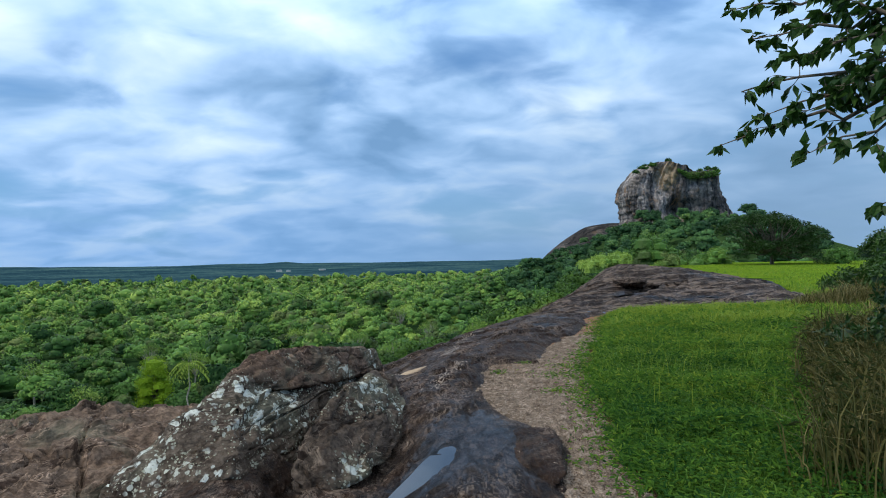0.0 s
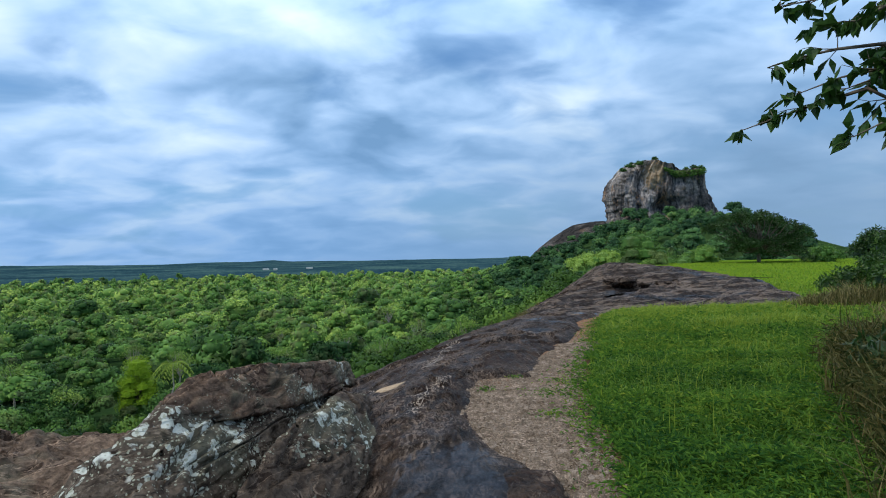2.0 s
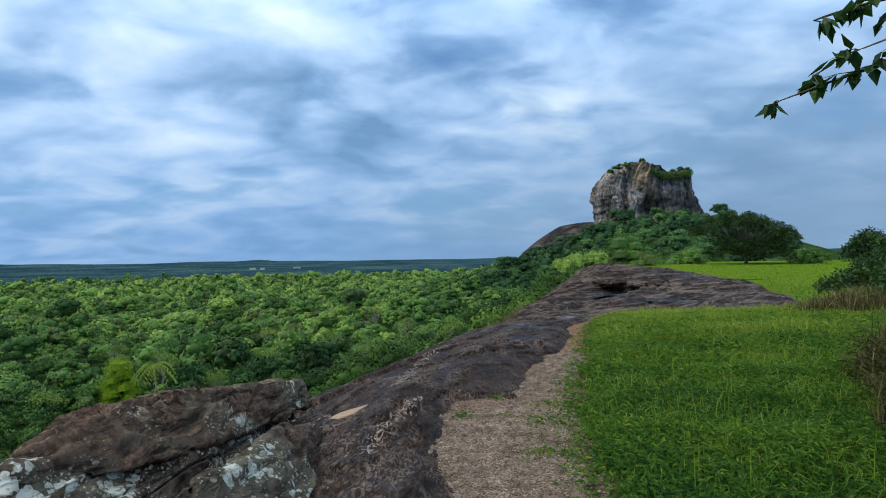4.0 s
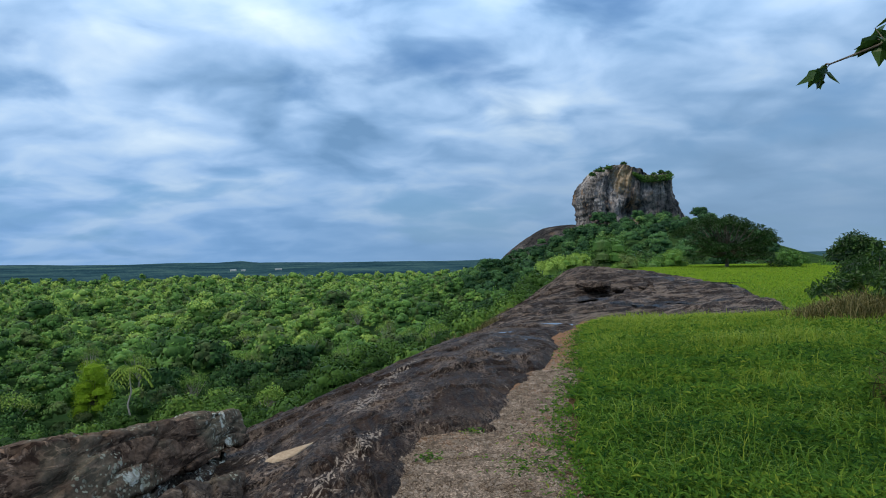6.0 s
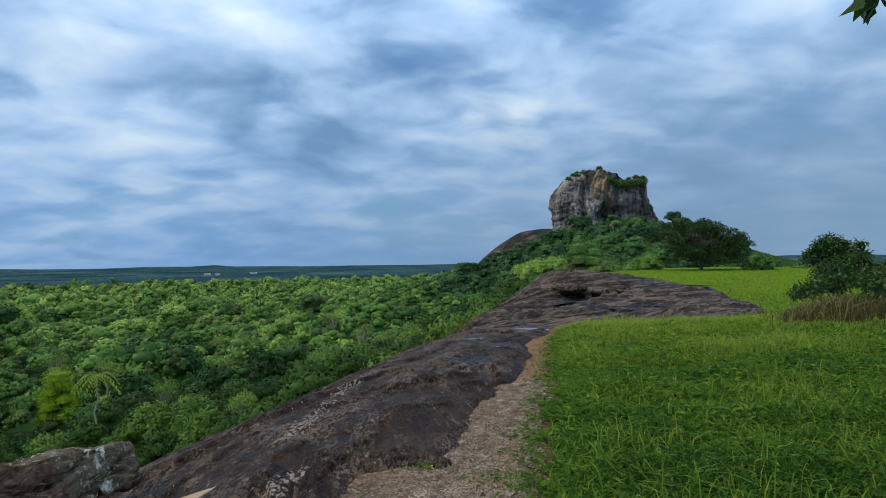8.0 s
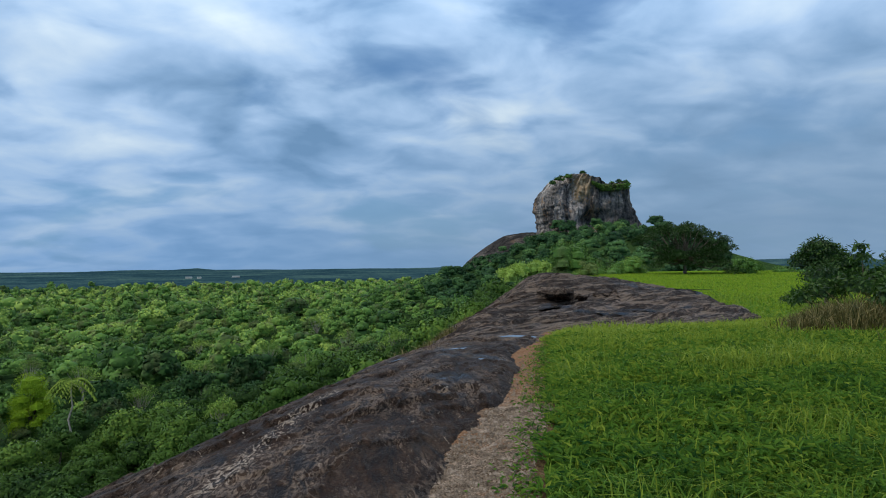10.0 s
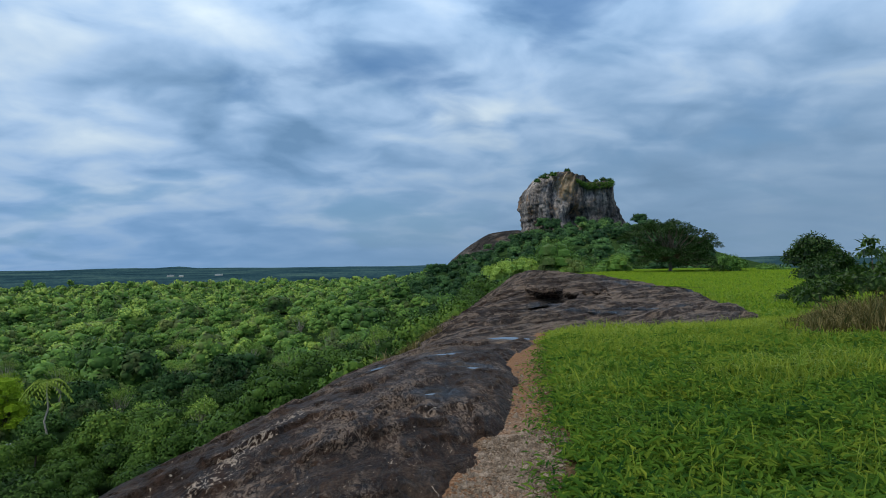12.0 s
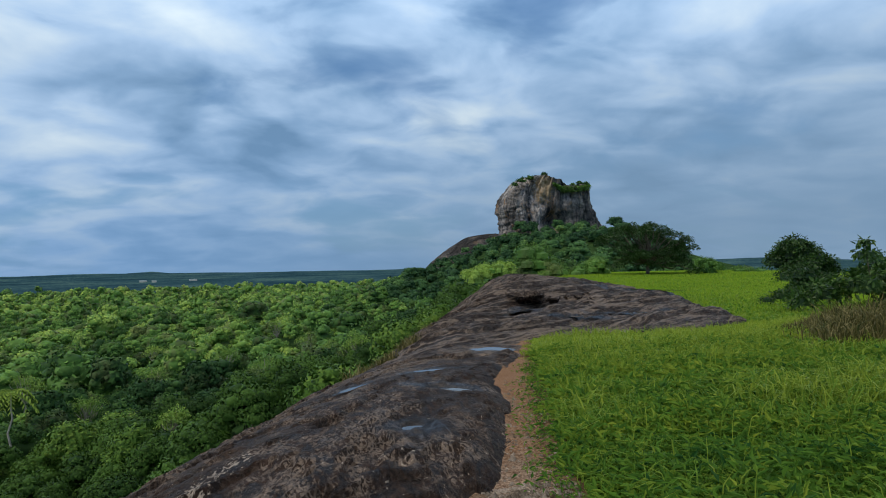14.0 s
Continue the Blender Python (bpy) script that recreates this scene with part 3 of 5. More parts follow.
def build_path():
    t = np.linspace(0, 1, 34)
    ys = np.linspace(-6, 26, 260)
    ex = np.interp(ys, [p[1] for p in ROCK_EDGE[:20]], [p[0] for p in ROCK_EDGE[:20]])
    left, right = ex - 0.5, np.interp(ys, PATH_Y, PATH_X) + 0.22
    x = left[:, None] + (right - left)[:, None] * t[None, :]
    y = np.repeat(ys[:, None], len(t), 1)
    z = np.interp(y, GY, GZ) + 0.012 + 0.012 * vnoise(x, y, 2.5, 9.0, 3)
    z = z - 0.05 * smooth01((x - np.interp(y, PATH_Y, PATH_X) - 0.02) / 0.2)
    ob = np_mesh("gravel_path", np.stack([x, y, z], -1).reshape(-1, 3), grid_faces(*x.shape), M_GRAVEL,
                 tint=smooth01((x - np.interp(y, PATH_Y, PATH_X) + 0.42) / 0.55).ravel())
    tagged(ob, "worn footpath of pale pinkish gravel beside the rock", "path", kind="structure")


build_path()


def build_pools():
    for i, (px, py, a, b, turn) in enumerate(POOLS):
        n = 40
        ang = np.linspace(0, 2 * np.pi, n, endpoint=False)
        wob = 1 + 0.16 * np.sin(ang * 3 + i) + 0.10 * np.sin(ang * 5 + 2 * i)
        u, v = a * wob * np.cos(ang), b * wob * np.sin(ang)
        c, s = math.cos(radians(turn)), math.sin(radians(turn))
        x, y = px + u * c - v * s, py + u * s + v * c
        z0 = float(rock_surface(np.array([px]), np.array([py]))[0]) + 0.018
        if py > 18:
            z0 = float(np.percentile(rock_surface(px + (x - px) * 0.7, py + (y - py) * 0.7), 70)) + 0.02
        verts = np.column_stack([np.append(x, px), np.append(y, py), np.full(n + 1, z0)])
        faces = [(k, (k + 1) % n, n) for k in range(n)]
        ob = np_mesh("rain_pool", verts, faces, M_WATER)
        tagged(ob, "shallow clear rainwater puddle in a hollow of the rock", "puddle", "rain pools on the rock", "structure")


build_pools()


def build_far_path():
    t = np.linspace(0, 1, 40)[:, None]
    cx = 17.5 + (36.6 - 17.5) * t + 1.2 * np.sin(t * 5)
    cy = 58 + (110 - 58) * t
    x = cx + np.linspace(-0.75, 0.75, 5)[None, :]
    y = np.repeat(cy, 5, 1)
    z = ground_z(x, y) + 0.07
    ob = np_mesh("far_path", np.stack([x, y, z], -1).reshape(-1, 3), grid_faces(*x.shape)[:, ::-1], M_GRAVEL)
    tagged(ob, "narrow trodden earth path into the trees", "path", kind="structure")


build_far_path()


# ---- boulders ----
def hull_rock(name, pts, label, cuts=5, amp=0.05, mat=None, freq=2.2, layers=0.0):
    bm = bmesh.new()
    for p in pts:
        bm.verts.new(p)
    bmesh.ops.convex_hull(bm, input=bm.verts)
    bmesh.ops.triangulate(bm, faces=bm.faces)
    for _ in range(cuts):
        bmesh.ops.subdivide_edges(bm, edges=[e for e in bm.edges if e.calc_length() > 0.05], cuts=1, use_grid_fill=True)
        bmesh.ops.triangulate(bm, faces=bm.faces)
    for _ in range(1):
        bmesh.ops.smooth_vert(bm, verts=bm.verts, factor=0.5, use_axis_x=True, use_axis_y=True, use_axis_z=True)
    bm.normal_update()
    for v in bm.verts:
        c = v.co
        d = amp * noise.fractal(c * freq, 0.8, 2.0, 5) + amp * 0.5 * noise.fractal(Vector((c.x * 2, c.y * 2, c.z * 9)), 0.8, 2.0, 3)
        crack = abs(noise.noise(Vector((c.x * 1.1, c.y * 0.8, c.z * 3.1)) + Vector((5, 2, 1))))
        rg = 1 - abs(noise.fractal(Vector((c.x * 3.2, c.y * 2.0, c.z * 6.0)), 0.9, 2.0, 4))
        d += amp * 0.7 * (rg - 0.75)
        d -= 0.085 * max(0.0, 1 - crack / 0.035) * amp / 0.05
        facet = noise.cell(Vector((c.x * 1.9 + 0.5 * d, c.y * 1.1, c.z * 2.4)) + Vector((0.4, 0.3, 0.2)) * noise.noise(c * 1.7))
        d += amp * 0.35 * facet
        if layers:          # joints between the sheets of the stone
            h = (c.z + 0.06 * c.y - 0.10 * c.x) * 5.5 + 1.1 * noise.fractal(c * 0.9, 0.9, 2.0, 3)
            h -= math.floor(h)
            d += layers * (0.6 * h - max(0.0, 1 - abs(h - 0.05) / 0.07))
        v.co = c + v.normal * d
    me = bpy.data.meshes.new(name)
    bm.to_mesh(me)
    bm.free()
    me.materials.append(mat or M_BOULDER)
    for p in me.polygons:
        p.use_smooth = True
    return tagged(new(name, me), label, "boulder")


hull_rock("slab_boulder", [(-2.05, 5.75, 0.58), (-2.0, 6.05, 0.68), (-1.78, 6.7, 0.66), (-1.45, 7.4, 0.55), (-1.42, 8.1, 0.43), (-1.10, 9.35, 0.22), (-1.22, 9.65, 0.12),
                           (-1.0, 9.25, -0.05), (-1.12, 8.2, 0.08), (-1.25, 7.2, 0.20), (-1.55, 6.1, 0.33), (-1.95, 5.75, 0.36), (-2.6, 6.4, 0.12), (-2.5, 8.2, 0.0), (-1.9, 9.4, -0.1), (-2.25, 7.4, 0.42)],
          "dark split granite slab lying along the ridge", amp=0.035, cuts=6, mat=M_SLAB, layers=0.045)
hull_rock("broken_boulder", [(-1.98, 5.6, 0.50), (-1.60, 5.9, 0.28), (-1.30, 7.2, 0.14), (-1.08, 9.0, -0.12), (-1.15, 7.6, -0.25), (-1.45, 6.0, -0.25), (-1.50, 4.7, -0.25), (-1.65, 4.5, 0.02), (-1.73, 5.1, 0.24), (-2.3, 4.0, -0.35), (-3.0, 4.3, -0.5),
                             (-2.9, 6.5, -0.4), (-2.4, 8.6, -0.5), (-2.25, 5.2, 0.34), (-2.65, 4.9, 0.0), (-2.2, 6.2, 0.36)],
          "broken granite boulder spotted with pale grey-green lichen", amp=0.055, cuts=6, mat=M_LICHEN, layers=0.03)
hull_rock("lichen_boulder", [(-0.95, 5.3, 0.46), (-1.08, 4.7, 0.36), (-1.18, 4.35, 0.10), (-0.95, 4.15, -0.1), (-0.62, 4.6, -0.05), (-0.42, 5.6, -0.05), (-0.45, 6.6, 0.0),
                             (-0.62, 6.3, 0.30), (-0.85, 7.2, 0.27), (-0.6, 7.3, 0.0), (-0.72, 8.1, 0.05), (-1.0, 8.0, -0.1), (-1.10, 6.2, -0.1), (-1.18, 4.6, -0.1), (-0.78, 5.9, 0.42), (-0.68, 5.4, 0.25)],
          "wedge-shaped granite boulder with grey-green lichen on the ridge", amp=0.045, layers=0.025)
hull_rock("flat_stone", [(0.45, 4.6, 0.02), (0.95, 4.7, 0.02), (1.02, 5.3, 0.0), (0.75, 5.55, 0.02), (0.45, 5.2, 0.02), (0.55, 4.75, 0.10), (0.92, 4.9, 0.12), (0.93, 5.25, 0.12), (0.65, 5.3, 0.11), (0.7, 4.0, 0.0), (0.85, 4.2, 0.10), (0.5, 4.3, 0.05)],
          "flat dark granite stone at the edge of the gravel", cuts=4, amp=0.02, mat=M_ROCK)
def resting(x, y, dz):
    return (x, y, float(rock_surface(np.array([x]), np.array([y]))[0]) + dz)


def spall():
    pts = []
    for k in range(14):
        a = k * 2 * math.pi / 14
        q = 1 + 0.22 * math.sin(3 * a + 1) + 0.12 * math.sin(5 * a)
        u, v = 0.24 * q * math.cos(a), 0.13 * q * math.sin(a)
        x, y = -0.44 + 0.72 * u - 0.69 * v, 8.58 + 0.69 * u + 0.72 * v
        pts += [resting(x, y, -0.03), resting(x * 0.94 - 0.026, y + (8.58 - y) * 0.06, 0.012)]
    hull_rock("stone_flake", pts + [resting(-0.44, 8.58, 0.015)], "pale tan spall of fresh stone on the granite", cuts=2, amp=0.003, mat=M_SPALL)


spall()
hull_rock("ledge_rock", [(-4.6, 4.8, -0.05), (-3.1, 4.2, -0.15), (-2.6, 5.6, -0.2), (-3.0, 7.6, -0.25), (-4.0, 7.2, -0.12), (-5.2, 6.4, -0.15), (-5.4, 4.0, -0.6), (-3.4, 3.0, -0.5), (-4.5, 6.5, 0.02), (-5.4, 7.2, -3.5), (-2.9, 7.8, -2.0), (-3.0, 2.6, -2.0), (-6.0, 4.0, -4.0)],
          "layered brown rock ledge at the brink of the drop", amp=0.09, mat=M_LEDGE, layers=0.09, cuts=6)
hull_rock("overhanging_rock", [(12.2, 40.5, -0.50), (13.7, 40.5, -0.52), (14.2, 41.8, -0.9), (12.3, 42.4, -0.9), (12.0, 40.2, -0.20), (12.6, 39.8, -0.25), (13.7, 39.9, -0.16), (14.2, 41.3, -0.02), (12.9, 42.6, 0.10), (12.0, 41.8, -0.02), (13.1, 40.5, 0.02)],
          "dark broken ledge of rock with a shaded hollow beneath", cuts=5, amp=0.09, mat=M_ROCK, freq=1.4)
rr = random.Random(5)
for k in range(14):                      # rubble beside the ledge
    x, y, q = rr.uniform(13.6, 17.2), rr.uniform(39.2, 42.0), rr.uniform(0.18, 0.42)
    z = float(rock_surface(np.array([x]), np.array([y]))[0]) + 0.1 * q
    hull_rock("rubble_stone", [(x + rr.uniform(-1, 1) * q, y + rr.uniform(-1, 1) * q, z + rr.uniform(-0.5, 0.8) * q) for _ in range(12)],
              "angular dark stone lying on the rock hump", cuts=2, amp=0.03, mat=M_ROCK)["group"] = "rubble beside the ledge"


# ---- the great rock ----
def build_tower():
    nz, na = 120, 340
    zs = np.linspace(0, 1, nz)
    an = np.linspace(0, 2 * np.pi, na)
    zz, aa = np.meshgrid(zs, an, indexing="ij")
    cx, cy = 256.0, 640.0
    z0, z1 = 10.0, 97.0
    left = np.interp(zs, [0, 0.3, 0.45, 0.62, 0.8, 0.93, 1.0], [56, 56, 60, 61, 56, 48, 40])
    right = np.interp(zs, [0, 0.3, 0.5, 0.62, 0.8, 1.0], [58, 54, 46, 39, 35, 34])
    ca, sa = np.cos(aa), np.sin(aa)
    wx = np.where(ca < 0, left[:, None], right[:, None])
    power = 0.72
    x = cx + np.sign(ca) * np.abs(ca) ** power * wx
    y = cy + np.sign(sa) * np.abs(sa) ** power * 46
    z = z0 + (z1 - z0) * zz
    # gullies run down the face, with an overhang low on it
    g = vnoise(aa * 14, zz * 1.2, 1.0, 21.0, 5, 0.7) * 4.5 + vnoise(x, z, 1 / 26, 22.0, 4) * 5.0
    g = g + (1 - np.abs(vnoise(x, z, 1 / 17, 27.0, 4, 0.8)) * 2.4) * 1.8 - 1.0 + vnoise(x, z * 0.6, 1 / 5, 28.0, 3, 0.7) * 1.0
    bite = 19 * np.exp(-((x - 243) / 15) ** 2 - ((zz - 0.42) / 0.11) ** 2) + 9 * np.exp(-((x - 219) / 6) ** 2 - ((zz - 0.72) / 0.3) ** 2)
    k = (1 + g / 60)
    x, y = cx + (x - cx) * k, cy + (y - cy) * k + np.where(sa < 0, bite, 0)
    # the top falls in steps from left to right
    top = np.interp(x, [196, 212, 232, 246, 257, 272, 300], [93, 97, 97, 92, 86, 87, 89])
    z = np.minimum(z, top + vnoise(x, y, 1 / 12, 23.0, 3) * 1.5)
    verts = np.stack([x, y, z], -1).reshape(-1, 3)
    faces = grid_faces(nz, na)[:, ::-1]
    # the summit
    u, v = np.meshgrid(np.linspace(0, 1, 14), an, indexing="ij")
    rx, ry, rz = x[-1][None, :], y[-1][None, :], z[-1][None, :]
    sx_, sy_ = cx + (rx - cx) * (1 - u), cy + (ry - cy) * (1 - u)
    sz_ = np.interp(sx_, [196, 212, 232, 246, 257, 272, 300], [93, 97, 97, 92, 86, 87, 89]) + vnoise(sx_, sy_, 1 / 12, 23.0, 3) * 1.5
    verts = np.concatenate([verts, np.stack([sx_, sy_, sz_], -1).reshape(-1, 3)])
    faces = np.concatenate([faces, grid_faces(14, na)[:, ::-1] + nz * na])
    ob = np_mesh("rock_tower", verts, faces, M_TOWER)
    tagged(ob, "sheer grey and ochre rock tower rising from the forest", "rock", kind="structure")
    # the bare shoulder on its flank
    x, y = patch(95, 225, 60, 600, 760, 50)
    z = 40 - ((x - 196) / 78) ** 2 * 38 - ((y - 680) / 70) ** 2 * 40 + vnoise(x, y, 1 / 30, 8.0, 4) * 1.5
    ob = np_mesh("rock_shoulder", np.stack([x, y, z], -1).reshape(-1, 3), grid_faces(*x.shape), M_SHOULDER)
    tagged(ob, "bare smooth grey rock slope beside the tower", "rock", kind="structure")


build_tower()


# ---- trees ----
def crown_cards(rng, blobs, count, size, droop=0.2):
    """Leaf sprays over the outside of the clumps of a crown: triangles, and the way each clump faces there."""
    w = np.array([b[3] ** 2 for b in blobs])
    b = np.array(blobs)[rng.choice(len(blobs), count, p=w / w.sum())]
    d = rng.normal(size=(count, 3))
    d[:, 2] = np.abs(d[:, 2]) * 0.95 - 0.22
    d /= np.linalg.norm(d, axis=1)[:, None]
    rad = b[:, 3:4] * (1.06 - 0.30 * rng.uniform(0, 1, (count, 1)) ** 1.6)
    c = b[:, :3] + d * rad * np.array([1, 1, 0.78])
    n = d + rng.normal(scale=0.42, size=(count, 3))
    n /= np.linalg.norm(n, axis=1)[:, None]
    t = np.cross(n, rng.normal(size=(count, 3)))
    t /= np.linalg.norm(t, axis=1)[:, None]
    s = np.cross(n, t)
    L = size * rng.uniform(0.55, 1.4, (count, 1))
    v = np.stack([c - s * L * 0.62 - t * L * 0.4, c + t * L - n * L * droop, c + s * L * 0.62 - t * L * 0.4], 1)
    face = d * 0.85 + n * 0.5 + [0, 0, 0.15]
    face /= np.linalg.norm(face, axis=1)[:, None]
    return v.reshape(-1, 3), np.repeat(face, 3, 0)


def crown_shape(rng, radius, height, clumps, flat=0.55):
    """Clumps of one crown: x, y, z, radius."""
    out = [(0, 0, height - radius * 0.75, radius * 0.62)]
    for _ in range(clumps):
        a, q = rng.uniform(0, 2 * np.pi), math.sqrt(rng.uniform(0.1, 1.0))
        r = radius * rng.uniform(0.26, 0.46)
        rr = (radius - r) * q
        z = height - radius * flat * (0.35 + 1.0 * q * q) + rng.uniform(-0.15, 0.2) * radius - r * 0.4
        out.append((rr * math.cos(a), rr * math.sin(a), z, r))
    return out


def core(blobs, seg=6, fill=0.84):
    """Filling of the clumps, low in detail: points, triangles, outward directions."""
    an = np.linspace(0, 2 * np.pi, seg, endpoint=False)
    vs, ns, tri = [], [], []
    for x, y, z, r in blobs:
        r = r * fill
        base = len(vs)
        rows = [(0, 0, 1.0)] + [(math.cos(ph) * math.cos(a), math.cos(ph) * math.sin(a), math.sin(ph)) for ph in (0.6, -0.35) for a in an]
        for p, q, w in rows:
            vs.append((x + r * p, y + r * q, z + 0.75 * r * w))
            ns.append((p, q, w))
        for k in range(seg):
            k2 = (k + 1) % seg
            a, b, c, d = base + 1 + k, base + 1 + seg + k, base + 1 + seg + k2, base + 1 + k2
            tri += [(base, a, d), (a, b, c), (a, c, d)]
    return np.array(vs), np.array(tri), np.array(ns)


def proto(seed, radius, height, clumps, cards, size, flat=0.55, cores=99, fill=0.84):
    """A crown: points, triangles, painted shade of each point (sprays 1, the shaded inside less), directions."""
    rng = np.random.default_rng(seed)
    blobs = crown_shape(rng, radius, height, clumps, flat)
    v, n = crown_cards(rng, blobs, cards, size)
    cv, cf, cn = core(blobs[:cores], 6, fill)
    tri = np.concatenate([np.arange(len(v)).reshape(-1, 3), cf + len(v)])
    # shade within the crown, put into the tint of the filling
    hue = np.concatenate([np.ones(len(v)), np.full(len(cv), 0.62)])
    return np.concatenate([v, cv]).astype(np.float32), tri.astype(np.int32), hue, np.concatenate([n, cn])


def scatter_forest(name, protos, places, label, mat=None):
    """Far woods: places are x, y, z, scale, turn, tint."""
    vs, fs, ts, ns, base = [], [], [], [], 0
    for i, (x, y, z, s, a, t) in enumerate(places):
        v, f, hue, n = protos[int(a * 1000) % len(protos)]
        c, w = math.cos(a), math.sin(a)
        vs.append(np.stack([(v[:, 0] * c - v[:, 1] * w) * s + x, (v[:, 0] * w + v[:, 1] * c) * s + y, v[:, 2] * s + z], -1))
        ns.append(np.stack([n[:, 0] * c - n[:, 1] * w, n[:, 0] * w + n[:, 1] * c, n[:, 2]], -1))
        fs.append(f + base)
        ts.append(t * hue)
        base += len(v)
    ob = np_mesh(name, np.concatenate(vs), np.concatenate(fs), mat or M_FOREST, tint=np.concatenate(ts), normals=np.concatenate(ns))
    return tagged(ob, label, "forest", kind="stuff")


def in_view(x, y):
    a = np.degrees(np.arctan2(x, y))
    return (a > -42) & ((a < 33) | ((a < 50) & (np.hypot(x, y) < 260)))


def forest_places(rng, r0, r1, gap, ymax=None):
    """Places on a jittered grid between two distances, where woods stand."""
    n = int(r1 / gap) + 1
    gx, gy = np.meshgrid(np.arange(-n, n + 1) * gap, np.arange(-2, n + 1) * gap, indexing="ij")
    x = gx.ravel() + rng.uniform(-0.42, 0.42, gx.size) * gap
    y = gy.ravel() + rng.uniform(-0.42, 0.42, gx.size) * gap
    d = np.hypot(x, y)
    inside = (((x - 256) / 58) ** 2 + ((y - 640) / 46) ** 2) < 1
    shoulder = (((x - 150) / 48) ** 2 + ((y - 680) / 70) ** 2) < 1
    ok = (d >= r0) & (d > 48) & (d < r1) & in_view(x, y) & (plateau(x, y) > 3) & ~inside & ~shoulder & (y > -5)
    x, y, d = x[ok], y[ok], d[ok]
    z = land_z(x, y) - 1.2
    bearing = np.degrees(np.arctan2(x, y))
    limit = np.interp(bearing, [-50, 3, 9, 16, 21, 25, 30], [-0.15, -0.13, -0.06, -0.004, 0.0, -0.02, -0.045])
    d = np.hypot(x, y)
    size = rng.uniform(0.62, 1.18, len(x)) * np.where(rng.uniform(0, 1, len(x)) > 0.84, np.where((d > 240) & (z < -38), rng.uniform(1.4, 2.0, len(x)), 1.3), 1.0)
    room = np.where(d < 170, limit, np.where(d < 420, limit + 0.06, 9)) * d + 1.6 - z      # crowns stay below the brow
    size = np.minimum(size, room / 12.5)
    for sx_, sy_, gap_, wide in LANDMARKS:      # lower growth before the trees that stand out
        k = np.hypot(sx_, sy_)
        along, off = (x * sx_ + y * sy_) / k, np.abs(x * sy_ - y * sx_) / k
        size = np.where((along > k - gap_) & (along < k + 5) & (off < wide), np.minimum(size, 0.58), size)
    low = (size > 0.45) & (rng.uniform(0, 1, len(x)) > 0.04)
    x, y, z, size = x[low], y[low], z[low], size[low]
    plain = smooth01((-25 - z) / 15)       # sun on the plain painted as yellower tint, growing with distance; slopes stay dark
    tint = 0.13 + 0.45 * smooth01((np.hypot(x, y) - 170) / 280) * plain + 0.40 * vnoise(x, y, 1 / 70, 31.0, 3) + rng.normal(0, 0.23, len(x))
    return np.stack([x, y, z, size, rng.uniform(0, 6.28, len(x)), np.clip(tint, 0.02, 0.98)], -1)


LANDMARKS = [(-74.6, 170.5, 12, 5), (-97, 196, 34, 8), (-80.5, 158, 24, 7), (-83, 175, 14, 4), (-27, 372, 20, 6), (9, 160, 12, 5)]
rng = np.random.default_rng(7)
NEAR = [proto(100 + i, rng.uniform(4.4, 6.8), rng.uniform(8.5, 13.5), 22, 1500, 0.44, 0.55 + 0.06 * i, 14, 0.66) for i in range(9)]
MID = [proto(200 + i, rng.uniform(4.8, 8.2), rng.uniform(8.5, 14.0), 17, 520, 0.62, 0.5 + 0.06 * i, 14) for i in range(10)]
FAR = [proto(300 + i, rng.uniform(6.0, 10.0), rng.uniform(8, 14.0), 7, 62, 1.5, 0.7, 4) for i in range(8)]
near_places = forest_places(rng, 0, 230, 8.6)
mid_places = forest_places(rng, 230, 640, 12.0)
high = mid_places[:, 2] > -30
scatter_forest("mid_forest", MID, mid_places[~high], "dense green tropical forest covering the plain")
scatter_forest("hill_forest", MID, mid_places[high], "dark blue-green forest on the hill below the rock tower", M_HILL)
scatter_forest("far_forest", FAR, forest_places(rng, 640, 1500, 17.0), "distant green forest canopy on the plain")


# ---- plants as things ----
def part(name, verts, faces, mat, parent, label="", smooth=True, tint=None, normals=None):
    ob = np_mesh(name, verts, faces, mat, parent, smooth, tint, normals)
    return tagged(ob, label) if label else ob


def thing(name, x, y, z, label, category, group=""):
    ob = new(name)
    ob.empty_display_size = 0.2
    ob.location = (x, y, z)
    return tagged(ob, label, category, group)


def tube(points, radii, seg=7):
    """A tapered limb through points: verts, triangles."""
    pts = np.asarray(points, float)
    tang = np.gradient(pts, axis=0)
    tang /= np.linalg.norm(tang, axis=1)[:, None] + 1e-9
    ref = np.where(np.abs(tang[:, 2:3]) > 0.9, [[1.0, 0, 0]], [[0, 0, 1.0]])
    u = np.cross(tang, ref)
    u /= np.linalg.norm(u, axis=1)[:, None]
    w = np.cross(tang, u)
    an = np.linspace(0, 2 * np.pi, seg, endpoint=False)
    r = np.asarray(radii)[:, None, None]
    v = pts[:, None] + r * (np.cos(an)[None, :, None] * u[:, None] + np.sin(an)[None, :, None] * w[:, None])
    n = len(pts)
    tri = []
    for i in range(n - 1):
        for k in range(seg):
            a, b, c, d = i * seg + k, i * seg + (k + 1) % seg, (i + 1) * seg + (k + 1) % seg, (i + 1) * seg + k
            tri += [(a, b, c), (a, c, d)]
    return v.reshape(-1, 3), np.array(tri)


